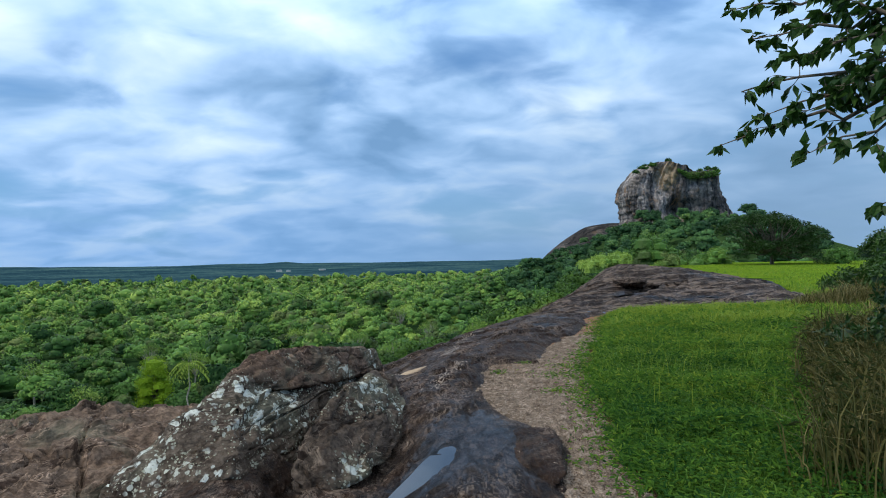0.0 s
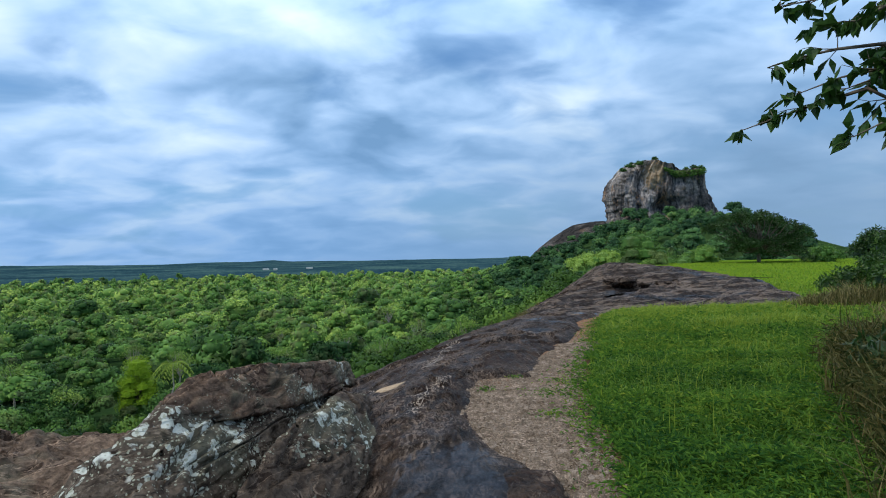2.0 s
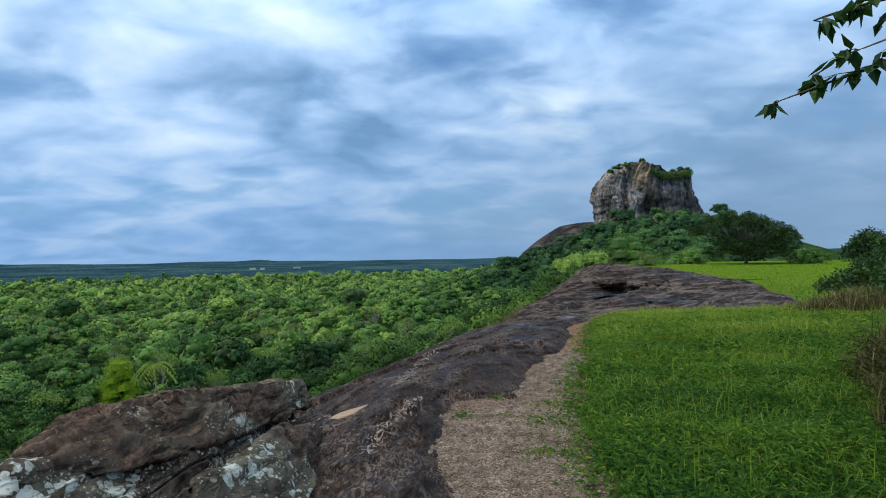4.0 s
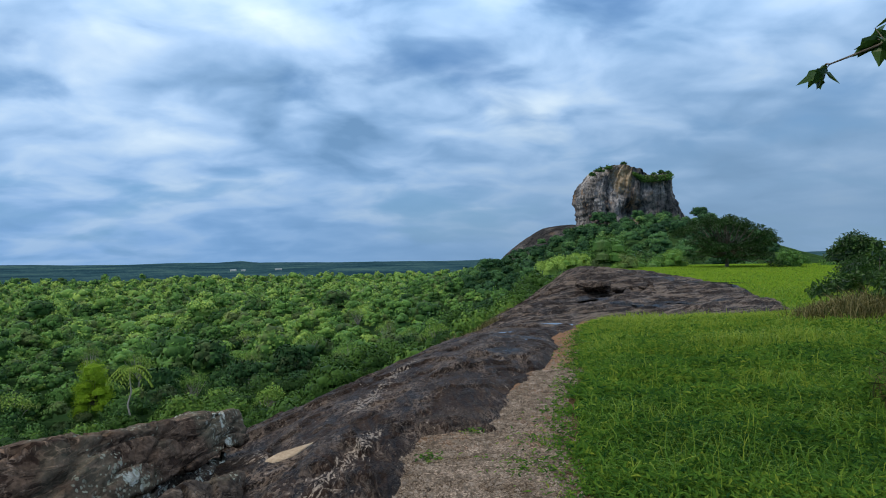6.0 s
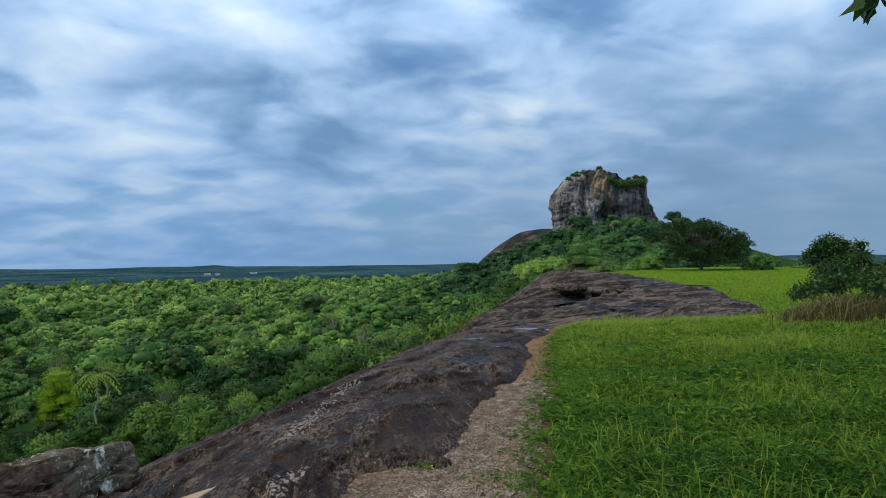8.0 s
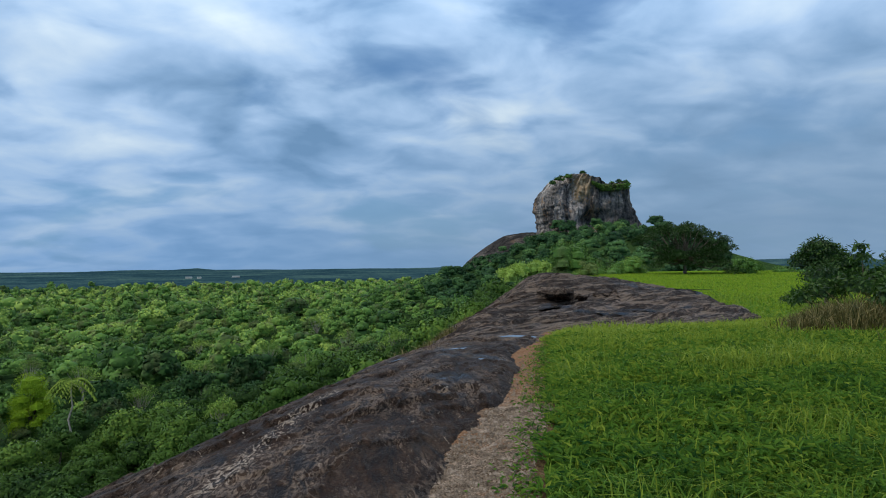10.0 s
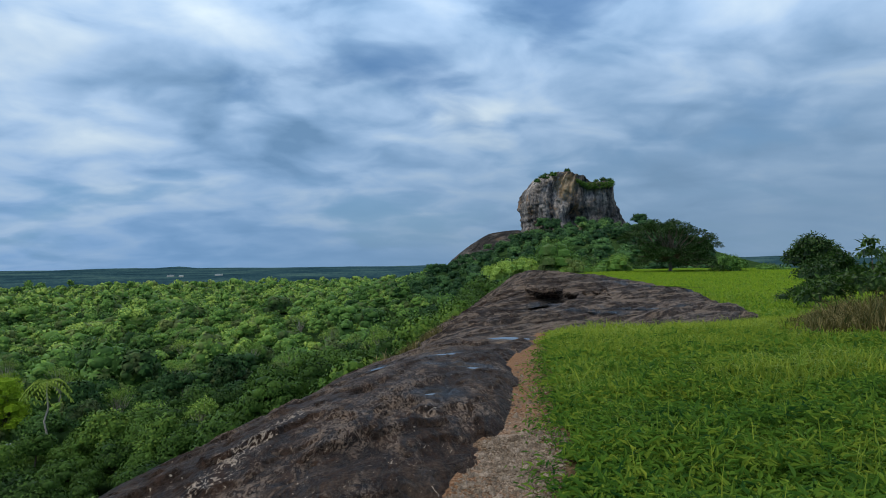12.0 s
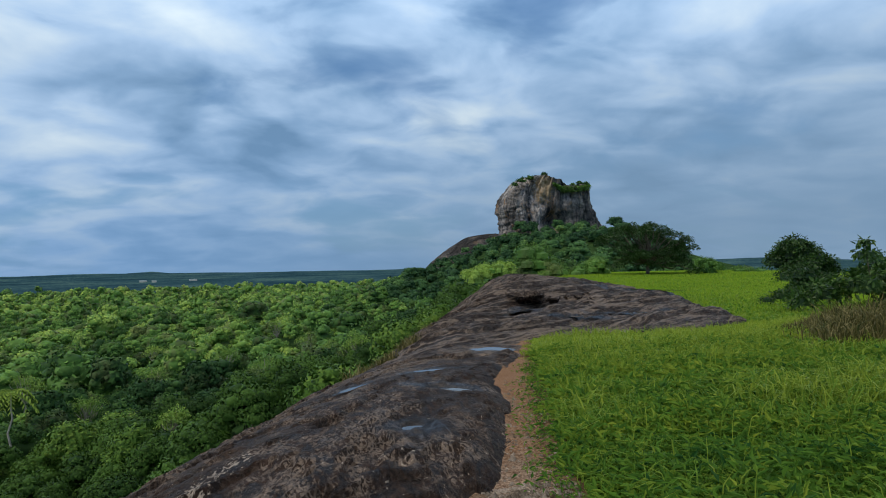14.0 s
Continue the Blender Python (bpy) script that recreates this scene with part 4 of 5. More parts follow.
def bend(a, b, rng, n=7, sag=0.0, wob=0.06):
    """A crooked line from a to b."""
    a, b = np.asarray(a, float), np.asarray(b, float)
    t = np.linspace(0, 1, n)[:, None]
    p = a + (b - a) * t
    p = p + rng.normal(scale=wob * np.linalg.norm(b - a), size=(n, 3)) * np.sin(np.pi * t) * 0.5
    p[:, 2] += sag * np.sin(np.pi * t[:, 0])
    return p


def joined(parts):
    vs, fs, base = [], [], 0
    for v, f in parts:
        vs.append(v)
        fs.append(f + base)
        base += len(v)
    return np.concatenate(vs), np.concatenate(fs)


def leaves(c, along, face, length, width, fold=0.25):
    """Pointed leaves folded along the midrib, one at each place."""
    along = along / (np.linalg.norm(along, axis=1)[:, None] + 1e-9)
    side = np.cross(along, face)
    side /= np.linalg.norm(side, axis=1)[:, None] + 1e-9
    up = np.cross(side, along)
    L, W = length[:, None], width[:, None]
    base, tip = c, c + along * L - up * L * 0.14
    m = c + along * L * 0.42 - up * W * fold
    l1, r1 = c + along * L * 0.40 + side * W * 0.5, c + along * L * 0.40 - side * W * 0.5
    v = np.stack([base, l1, m, r1, tip], 1).reshape(-1, 3)
    k = np.arange(len(c))[:, None] * 5
    f = np.concatenate([k + [0, 3, 2], k + [0, 2, 1], k + [2, 3, 4], k + [2, 4, 1]])
    return v, f


def unit(rng, n):
    d = rng.normal(size=(n, 3))
    return d / np.linalg.norm(d, axis=1)[:, None]


def leafy(rng, blobs, count, length, width, droop=0.5, shell=0.45):
    """Leaves through the outer part of the clumps of a shrub or crown."""
    b = np.array(blobs)
    w = b[:, 3] ** 2
    pick = b[rng.choice(len(b), count, p=w / w.sum())]
    d = unit(rng, count)
    d[:, 2] = np.where(d[:, 2] < -0.3, -d[:, 2], d[:, 2])
    c = pick[:, :3] + d * pick[:, 3:4] * (1 - shell * rng.uniform(0, 1, (count, 1)) ** 1.5) * [1, 1, 0.8]
    along = d * 0.6 + rng.normal(scale=0.7, size=(count, 3)) - [0, 0, droop]
    face = unit(rng, count) * 0.6 + [0, 0, 1]
    return leaves(c, along, face, length * rng.uniform(0.6, 1.3, count), width * rng.uniform(0.7, 1.2, count))


def woody(name, x, y, z, blobs, label, category, rng, leaf, trunk_r, tint, mat, fork=0.35, stems=1, group="", dense=True, bark=None):
    """A tree or shrub: trunk, a limb to each clump, and a crown of leaves."""
    bark = bark or M_BARK
    t = thing(name, x, y, z, label, category, group)
    top = np.array(blobs)[:, :3].mean(axis=0)
    crotch = np.array([top[0] * 0.5, top[1] * 0.5, top[2] * fork])
    if stems == 1:
        v, f = tube(bend((0, 0, -0.6), crotch, rng, 6), np.linspace(trunk_r, trunk_r * 0.7, 6))
        part("trunk", v, f, bark, t)
    for bx, by, bz, br in blobs:
        a = crotch if stems == 1 else np.array([rng.normal(0, 0.15), rng.normal(0, 0.15), -0.1])
        n = 7
        v, f = tube(bend(a, (bx, by, bz + 0.2 * br), rng, n, 0.05 * br), np.linspace(trunk_r * 0.5, trunk_r * 0.10, n), 5)
        part("limb" if stems == 1 else "stem", v, f, bark, t)
    count, length, width = leaf
    v, f = leafy(rng, blobs, count, length, width)
    tn = np.repeat(np.clip(tint + rng.normal(0, 0.13, count), 0, 1), 5)
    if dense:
        # filling tinted darker than the leaves: painted shade inside the clumps
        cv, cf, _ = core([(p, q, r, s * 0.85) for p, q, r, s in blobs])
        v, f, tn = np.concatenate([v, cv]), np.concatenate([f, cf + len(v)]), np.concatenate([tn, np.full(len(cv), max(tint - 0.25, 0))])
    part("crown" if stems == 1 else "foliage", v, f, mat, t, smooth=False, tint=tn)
    return t


def forest_trees():
    """The nearest trees of the slope and plain, one by one; the woods behind them are one mass."""
    d = np.hypot(near_places[:, 0], near_places[:, 1])
    order = np.argsort(d)
    single, rest = near_places[order[:250]], near_places[order[250:]]
    protos = []
    r = np.random.default_rng(11)
    for i in range(9):
        t = thing("forest_tree", 0, 0, 0, "broad-crowned green forest tree growing below the granite ridge", "tree", "trees below the ridge")
        rad, hgt = r.uniform(4.6, 6.6), r.uniform(8.5, 13.5)
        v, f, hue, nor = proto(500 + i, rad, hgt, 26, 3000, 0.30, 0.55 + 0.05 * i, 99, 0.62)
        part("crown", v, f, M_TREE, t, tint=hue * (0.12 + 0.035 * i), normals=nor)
        v, f = tube(bend((0, 0, -1), (r.normal(0, 0.4), r.normal(0, 0.4), hgt - rad * 0.6), r, 6), np.linspace(0.26, 0.12, 6), 6)
        part("trunk", v, f, M_BARK, t)
        protos.append(t)
    for i, (x, y, z, s, a, tint) in enumerate(single):
        m = Matrix.LocRotScale((x, y, z), Euler((0, 0, a)), (s, s, s))
        if i < len(protos):
            protos[i].matrix_basis = m
        else:
            o = copy_thing(protos[i % len(protos)], Matrix.Identity(4))
            o.matrix_basis = m
    scatter_forest("near_forest", NEAR, rest, "green forest trees on the plain below the rock")


forest_trees()


def build_palm(x, y, z):
    r = np.random.default_rng(21)
    t = thing("palm_tree", x, y, z, "slender coconut palm with a pale trunk above the forest", "tree")
    top = np.array([0.4, 0.2, 16.0])
    v, f = tube(bend((0, 0, -8), top, r, 8, wob=0.02), np.linspace(0.28, 0.18, 8))
    part("trunk", v, f, M_PALE, t)
    for k in range(18):
        a = k * 2.4
        rise = r.uniform(-0.4, 0.9)
        n = 9
        s = np.linspace(0, 1, n)
        L = r.uniform(5.0, 6.2)
        px = np.stack([top[0] + L * s * math.cos(a), top[1] + L * s * math.sin(a), top[2] + L * (rise * s - (0.6 + 0.5 * rise) * s * s * 1.3)], -1)
        side = np.array([-math.sin(a), math.cos(a), 0])
        c, al = [], []
        for i in range(1, n):
            for sg in (-1, 1):
                c.append(px[i])
                al.append(side * sg + (px[i] - px[i - 1]) * 0.9 - np.array([0, 0, 0.35]))
        c, al = np.array(c), np.array(al)
        v, f = leaves(c, al, np.tile([0, 0, 1.0], (len(c), 1)), np.full(len(c), 1.5), np.full(len(c), 0.42))
        v2, f2 = tube(px, np.linspace(0.05, 0.015, n), 4)
        v, f = joined([(v, f), (v2, f2)])
        part("frond", v, f, M_TREE, t, smooth=False, tint=np.full(len(v), 0.85))


build_palm(-74.6, 170.5, -43.0)
rv = np.random.default_rng(31)


def dome(r, rad, hgt, n, flat=0.5):
    return crown_shape(r, rad, hgt, n, flat)


woody("yellow_green_tree", -97, 196, -45.5, dome(rv, 7.2, 19.0, 30, 1.7), "tall bright yellow-green tree standing out of the forest", "tree", rv, (8500, 0.50, 0.28), 0.35, 0.55, M_BRIGHT)
for x, y, s in ((-27, 372, 1.5), (-66, 196, 1.1), (9, 160, 0.9), (-20, 230, 1.15), (-130, 260, 1.2), (-48, 165, 1.0), (-110, 180, 1.1), (-8, 300, 1.3), (-75, 300, 1.3), (-30, 140, 0.85), (-150, 215, 1.2), (-100, 235, 1.3), (-40, 270, 1.3), (2, 205, 1.1), (-60, 240, 1.2), (-118, 320, 1.4), (22, 250, 1.1), (-18, 178, 1.0)):
    woody("bare_crowned_tree", x, y, float(land_z(np.array([x]), np.array([y]))[0]) - 1, [(a * s, b * s, c * s, d * s) for a, b, c, d in dome(rv, 5.5, 13.5, 16, 0.6)],
          "pale-branched tree with thin olive leaves in the forest", "tree", rv, (1300, 0.55, 0.26), 0.42, 0.72, M_FOREST, dense=False, bark=M_PALE, fork=0.45, group="thin-leaved trees")

# the flat-topped tree and the bushes across the far meadow
rb = np.random.default_rng(41)
umbrella = []
for k in range(72):
    ax, ay = -7.4 + 14.8 * (k % 24 + 0.5) / 24 + rb.normal(0, 0.4), rb.uniform(-1, 1) * 5.2
    lift = 8.5 - 0.055 * (ax + 1.0) ** 2 - 0.05 * ay * ay
    umbrella.append((ax, ay, lift - (rb.uniform(0, 1.0) if k < 48 else rb.uniform(1.5, 5.0)), rb.uniform(0.8, 1.35)))
umbrella += [(rb.uniform(-7.5, 7), rb.uniform(-4.5, 3), rb.uniform(0.4, 3.6), rb.uniform(0.9, 1.6)) for _ in range(34)]
woody("umbrella_tree", 60.0, 107.5, 0.1, umbrella, "wide flat-topped dark green tree behind the meadow", "tree", rb, (17000, 0.40, 0.23), 0.34, 0.42, M_LEAF, fork=0.3, dense=False)
woody("round_bush_tree", 44.8, 126.5, -0.8, dome(rb, 7.6, 6.4, 22, 0.45), "dense dark round tree over the end of the path", "tree", rb, (6500, 0.36, 0.22), 0.3, 0.15, M_FOREST)
for x, y, rad, hgt, tn, lab in ((29.0, 103, 3.4, 3.0, 0.97, "low light-green bush beside the path gap"), (25.0, 99, 3.2, 2.3, 0.97, "low light-green bush at the brow of the rock"),
                               (32.8, 108.5, 3.0, 3.0, 0.97, "low light-green bush beside the path gap"), (41.2, 107.5, 3.2, 2.6, 0.8, "low rounded green bush beside the path gap"),
                               (47, 112, 4.6, 2.2, 0.55, "low rounded green bush behind the meadow"), (53.5, 116, 4.2, 3.6, 0.45, "mid-green bush with bare stems behind the meadow"), (75, 112, 4.2, 3.0, 0.35, "dark straggling bush behind the meadow"),
                               (82, 108, 3.8, 2.0, 0.3, "dark straggling bush behind the meadow"), (88, 104, 3.2, 1.8, 0.3, "dark straggling bush behind the meadow"), (70.5, 104, 3.0, 2.6, 0.3, "dark straggling bush behind the meadow")):
    woody("bush", x, y, -0.7, dome(rb, rad, hgt, 12, 0.4), lab, "bush", rb, (2200, 0.28, 0.16), 0.12, tn, M_FOREST, stems=3, group="bushes across the meadow")

# trees and shrubs on the right
woody("dark_tree", 28.8, 37.7, -1.1, dome(rb, 2.2, 4.4, 18, 0.8), "dark green leafy tree at the side of the meadow", "tree", rb, (5200, 0.20, 0.12), 0.14, 0.46, M_LEAF)
woody("dark_tree", 32.0, 35.2, -1.1, dome(rb, 3.0, 3.4, 14, 0.6), "dark green leafy tree at the side of the meadow", "tree", rb, (4200, 0.20, 0.12), 0.14, 0.36, M_LEAF)
woody("leafy_shrub", 16.3, 21.9, -0.35, [(0, 0, 1.1, 0.75), (-0.9, 0.4, 0.9, 0.6), (0.9, 0.1, 1.2, 0.7), (1.7, 0.3, 1.1, 0.8), (0.1, 0, 2.0, 0.32), (0.05, 0, 2.35, 0.2), (-1.5, 0.6, 0.7, 0.45), (0.6, -0.5, 0.8, 0.6), (2.5, 0.3, 1.2, 0.8)],
      "large-leaved green shrub rising out of dry grass", "shrub", rb, (2600, 0.19, 0.10), 0.035, 0.55, M_LEAF, stems=3)
woody("spreading_shrub", 24.2, 33.0, -1.0, [(0, 0, 0.9, 0.7), (-0.9, 0, 0.75, 0.5), (0.8, 0.3, 1.2, 0.8), (-1.6, 0.1, 0.6, 0.35), (0.6, 0.2, 1.8, 0.8), (1.8, 0.2, 1.2, 0.9)],
      "dark spreading shrub with low side branches", "shrub", rb, (2200, 0.17, 0.09), 0.03, 0.2, M_LEAF, stems=3)
woody("meadow_shrub", 5.25, 6.8, 0.0, [(0, 0, 0.6, 0.42), (0.5, 0.3, 0.8, 0.5), (-0.35, 0.4, 0.5, 0.35), (1.0, 0.6, 0.9, 0.55), (0.4, -0.5, 0.5, 0.4), (0.2, 0.2, 1.05, 0.3)],
      "low dark-leaved shrub standing in tall grass", "shrub", rb, (1500, 0.10, 0.055), 0.02, 0.12, M_LEAF, stems=3)
woody("leafy_shrub", 12.9, 17.2, -0.2, [(0, 0, 1.0, 0.55), (0.6, 0.3, 1.2, 0.6), (1.3, 0.3, 1.0, 0.7), (0.4, -0.5, 0.6, 0.5), (0.5, 0.2, 1.7, 0.25), (2.0, 0.4, 1.1, 0.7)],
      "large-leaved green shrub rising out of dry grass", "shrub", rb, (1700, 0.19, 0.10), 0.03, 0.5, M_LEAF, stems=3)


def overhanging_tree():
    """The near tree: its trunk stands outside the way, its lowest boughs hang over the meadow."""
    r = np.random.default_rng(55)
    t = thing("overhanging_tree", 6.6, 3.6, 0.0, "dark broad-leaved tree whose boughs hang over the meadow", "tree")
    o = np.array([6.6, 3.6, 0.0])
    fork = np.array([-0.5, 0.9, 3.4])
    v, f = tube(bend((0, 0, -0.4), fork, r, 8), np.linspace(0.22, 0.15, 8), 9)
    part("trunk", v, f, M_BARK, t)
    tips = [((3.36, 7.0, 2.93), 0.10), ((3.68, 5.85, 2.62), 0.10), ((3.40, 6.60, 3.45), 0.12), ((3.55, 6.6, 4.05), 0.15), ((4.35, 5.75, 2.10), 0.05), ((3.95, 6.3, 3.15), 0.15), ((4.3, 6.0, 3.6), 0.2), ((4.5, 6.4, 4.4), 0.2), ((4.7, 5.6, 3.0), 0.1),
            ((3.75, 6.3, 3.75), 0.15), ((4.0, 6.5, 4.2), 0.2), ((3.6, 6.4, 3.15), 0.1), ((4.1, 5.9, 3.3), 0.15), ((4.6, 5.9, 4.0), 0.2), ((4.9, 6.2, 4.8), 0.2), ((3.45, 6.9, 4.5), 0.2), ((4.25, 6.0, 4.05), 0.2), ((4.45, 5.8, 4.35), 0.2), ((4.15, 6.3, 4.6), 0.2), ((4.6, 5.8, 3.75), 0.2), ((4.5, 5.7, 4.6), 0.2)]
    centre, along = [], []
    for tip, sag in tips:
        tip = np.array(tip) - o
        line = bend(fork, tip, r, 12, sag, 0.05)
        v, f = tube(line, np.linspace(0.055, 0.005, 12), 6)
        part("bough", v, f, M_BARK, t)
        for i in range(4, 12):
            n_tw = 2 if i > 9 else 3
            for _ in range(n_tw):
                d = r.normal(size=3) * [0.8, 0.8, 0.5] + (line[i] - line[i - 1]) / np.linalg.norm(line[i] - line[i - 1]) * 0.9
                d /= np.linalg.norm(d)
                L = r.uniform(0.12, 0.34) * (0.6 if i > 9 else 1.0)
                tw = bend(line[i], line[i] + d * L, r, 4, 0.0, 0.1)
                v, f = tube(tw, np.linspace(0.006, 0.002, 4), 4)
                part("twig", v, f, M_BARK, t)
                for k in range(5):
                    c = tw[1 + k % 3]
                    a = d * 0.7 + r.normal(size=3) * 0.6 - np.array([0, 0, 0.75])
                    centre.append(c)
                    along.append(a)
    top = [(0.3, -0.4, 5.2, 1.3), (1.2, 0.2, 5.0, 1.2), (-0.2, -1.3, 5.0, 1.1), (0.9, -1.2, 5.4, 1.2), (0.4, 0.1, 6.0, 1.0), (1.6, -0.8, 4.6, 1.0)]
    for bx, by, bz, br in top:
        v, f = tube(bend(fork, (bx, by, bz), r, 7), np.linspace(0.07, 0.02, 7), 6)
        part("limb", v, f, M_BARK, t)
    v, f = leafy(r, top, 3000, 0.17, 0.10)
    part("crown", v, f, M_LEAF, t, smooth=False, tint=np.repeat(r.uniform(0.05, 0.6, 3000), 5))
    centre, along = np.array(centre), np.array(along)
    order = r.permutation(len(centre))
    shapes = []
    for k in range(4):
        v, f = leaves(np.zeros((1, 3)), np.array([[1.0, 0, 0]]), np.array([[0, 0, 1.0]]), np.array([0.135 + 0.02 * k]), np.array([0.088 + 0.008 * k]), 0.18 + 0.05 * k)
        ob = part("leaf", v, f, M_LEAF, t, smooth=False, tint=np.full(len(v), 0.2 + 0.1 * k))
        shapes.append(ob)
    for j, i in enumerate(order[:290]):
        m = Vector(along[i]).to_track_quat("X", "Z").to_matrix().to_4x4() @ pose(0, 0, 0, r.uniform(-60, 60))
        m = Matrix.Translation(centre[i]) @ m
        if j < 4:
            ob = shapes[j]
        else:
            ob = shapes[j % 4].copy()
            scene.collection.objects.link(ob)
        ob.matrix_basis = m
    i = order[290:]
    if len(i):
        n = len(i)
        v, f = leaves(centre[i], along[i], unit(r, n) * 0.8 + [0, 0, 1], r.uniform(0.12, 0.20, n), r.uniform(0.08, 0.12, n))
        tagged(part("foliage", v, f, M_LEAF, t, smooth=False, tint=np.repeat(r.uniform(0.05, 0.6, n), 5)), kind="stuff")


overhanging_tree()


# ---- summit growth on the great rock ----
def summit():
    r = np.random.default_rng(61)
    for x, y, z, rad, hgt, tn in ((208, 604, 90, 6.5, 6.0, 0.3), (217, 603, 92.5, 5.5, 5.0, 0.35), (201, 606, 86, 4.5, 4.5, 0.3), (233, 602, 95.5, 4.2, 5.5, 0.25), (274, 604, 86, 5.0, 6.5, 0.2), (282, 606, 85, 5.5, 7.0, 0.2),
                                  (266, 603, 85, 4.0, 5.0, 0.3), (257, 602, 82, 5.0, 3.0, 0.5)):
        woody("summit_tree", x, y, z, dome(r, rad, hgt, 12, 0.5), "small dark tree on the summit of the rock tower", "tree", r, (420, 1.0, 0.6), 0.3, tn, M_FOREST, group="trees on the summit")
    v, f = [], []
    n = 2600
    x = r.uniform(239, 280, n)
    z = np.interp(x, [238, 247, 262, 286], [88, 84, 84, 86]) - r.uniform(0, 1, n) ** 1.4 * np.interp(x, [238, 250, 275, 287], [1, 6, 6, 1])
    y = r.uniform(588, 599, n)
    v, f = leaves(np.stack([x, y, z], -1), unit(r, n) + [0, -0.5, 0.4], unit(r, n) + [0, -1, 1], r.uniform(1.0, 2.0, n), r.uniform(0.8, 1.3, n))
    ob = np_mesh("summit_grass", v, f, M_FOREST, smooth=False, tint=np.repeat(r.uniform(0.35, 0.75, n), 5))
    tagged(ob, "light green grass on a terrace of the tower", "grass", kind="stuff")


summit()


# ---- small house in the valley ----
def build_house(x, y, z, turn, L, W, label):
    t = thing("house", x, y, z, label, "house", "houses in the forest")
    t.rotation_euler = (0, 0, radians(turn))
    def slab(name, pts, mat):
        bm = bmesh.new()
        for p in pts:
            bm.verts.new(p)
        bmesh.ops.convex_hull(bm, input=bm.verts)
        me = bpy.data.meshes.new(name)
        bm.to_mesh(me)
        bm.free()
        me.materials.append(mat)
        new(name, me).parent = t
    for sx_, sy_, lx, ly in ((0, W / 2, L, 0.2), (0, -W / 2, L, 0.2), (L / 2, 0, 0.2, W), (-L / 2, 0, 0.2, W)):
        slab("wall", [(sx_ + a * lx / 2, sy_ + b * ly / 2, c) for a in (-1, 1) for b in (-1, 1) for c in (-4, 2.8)], M_WALL)
    for sg in (-1, 1):
        slab("roof", [(a * (L / 2 + 0.6), sg * b, c) for a in (-1, 1) for b, c in ((0, 4.1), (0, 4.2), (W / 2 + 0.7, 2.55), (W / 2 + 0.7, 2.65))], M_ROOF)


M_WALL = soil_material("plaster", (0.5, 0.48, 0.43), (0.58, 0.55, 0.5), (0.65, 0.62, 0.56), 0.5, 4.0)
M_ROOF = soil_material("metal_sheet_roof", (0.20, 0.25, 0.28), (0.28, 0.34, 0.37), (0.36, 0.42, 0.45), 0.4, 2.0)
build_house(-80.5, 158, -48.2, 15, 11, 6, "small house with a pale metal roof among trees")
for hx, hy, L in ((-640, 2290, 22), (-590, 2240, 14), (-480, 2330, 26)):
    build_house(hx, hy, float(land_z(np.array([hx]), np.array([hy]))[0]) + 1, 8, L, 9, "long white shed far off on the plain")
build_house(-83, 175, -47.5, -20, 6, 4.5, "small house with a pale metal roof among trees")


def build_fern(x, y, z):
    r = np.random.default_rng(83)
    t = thing("fern", x, y, z, "small yellowing plant growing in a crack of the ledge", "plant")
    for k in range(9):
        a = k * 0.7 + r.normal(0, 0.2)
        line = bend((0, 0, -0.05), (0.22 * math.cos(a), 0.22 * math.sin(a), r.uniform(0.08, 0.2)), r, 6, 0.05)
        c = np.repeat(line[1:], 2, 0)
        sg = np.tile([1.0, -1.0], len(line) - 1)[:, None]
        al = np.array([[-math.sin(a), math.cos(a), 0.1]]) * sg + np.array([[math.cos(a), math.sin(a), 0]]) * 0.6
        v, f = leaves(c, al, np.tile([0, 0, 1.0], (len(c), 1)), np.full(len(c), 0.07), np.full(len(c), 0.025))
        part("frond", v, f, M_DRY if k % 3 == 0 else M_LEAF, t, smooth=False, tint=np.full(len(v), 0.8))


build_fern(-2.72, 3.75, -0.28)


# ---- grass, herbs, stones ----
def path_right(y):
    return np.interp(y, PATH_Y, PATH_X)


def dry_line(y):
    return 3.95 + 0.62 * (y - 5)


def blades(r, x, y, height, width, lean, tint, z=None):
    n = len(x)
    z = ground_z(x, y) - 0.02 if z is None else z
    a = r.uniform(0, 2 * np.pi, n)
    b = a + r.normal(0, 0.7, n) + 1.57
    d = np.stack([np.cos(b), np.sin(b), np.zeros(n)], -1)
    w = np.stack([np.cos(a), np.sin(a), np.zeros(n)], -1) * width[:, None] / 2
    base = np.stack([x, y, z], -1)
    up = np.array([0, 0, 1.0])
    mid = base + up * (height * 0.6)[:, None] + d * (height * lean * 0.3)[:, None]
    tip = base + up * (height * (1 - 0.35 * lean))[:, None] + d * (height * lean)[:, None]
    v = np.stack([base - w, base + w, mid + w * 0.75, mid - w * 0.75, tip], 1).reshape(-1, 3)
    k = np.arange(n)[:, None] * 5
    f = np.concatenate([k + [0, 1, 2], k + [0, 2, 3], k + [3, 2, 4]])
    return v, f, np.repeat(tint, 5)


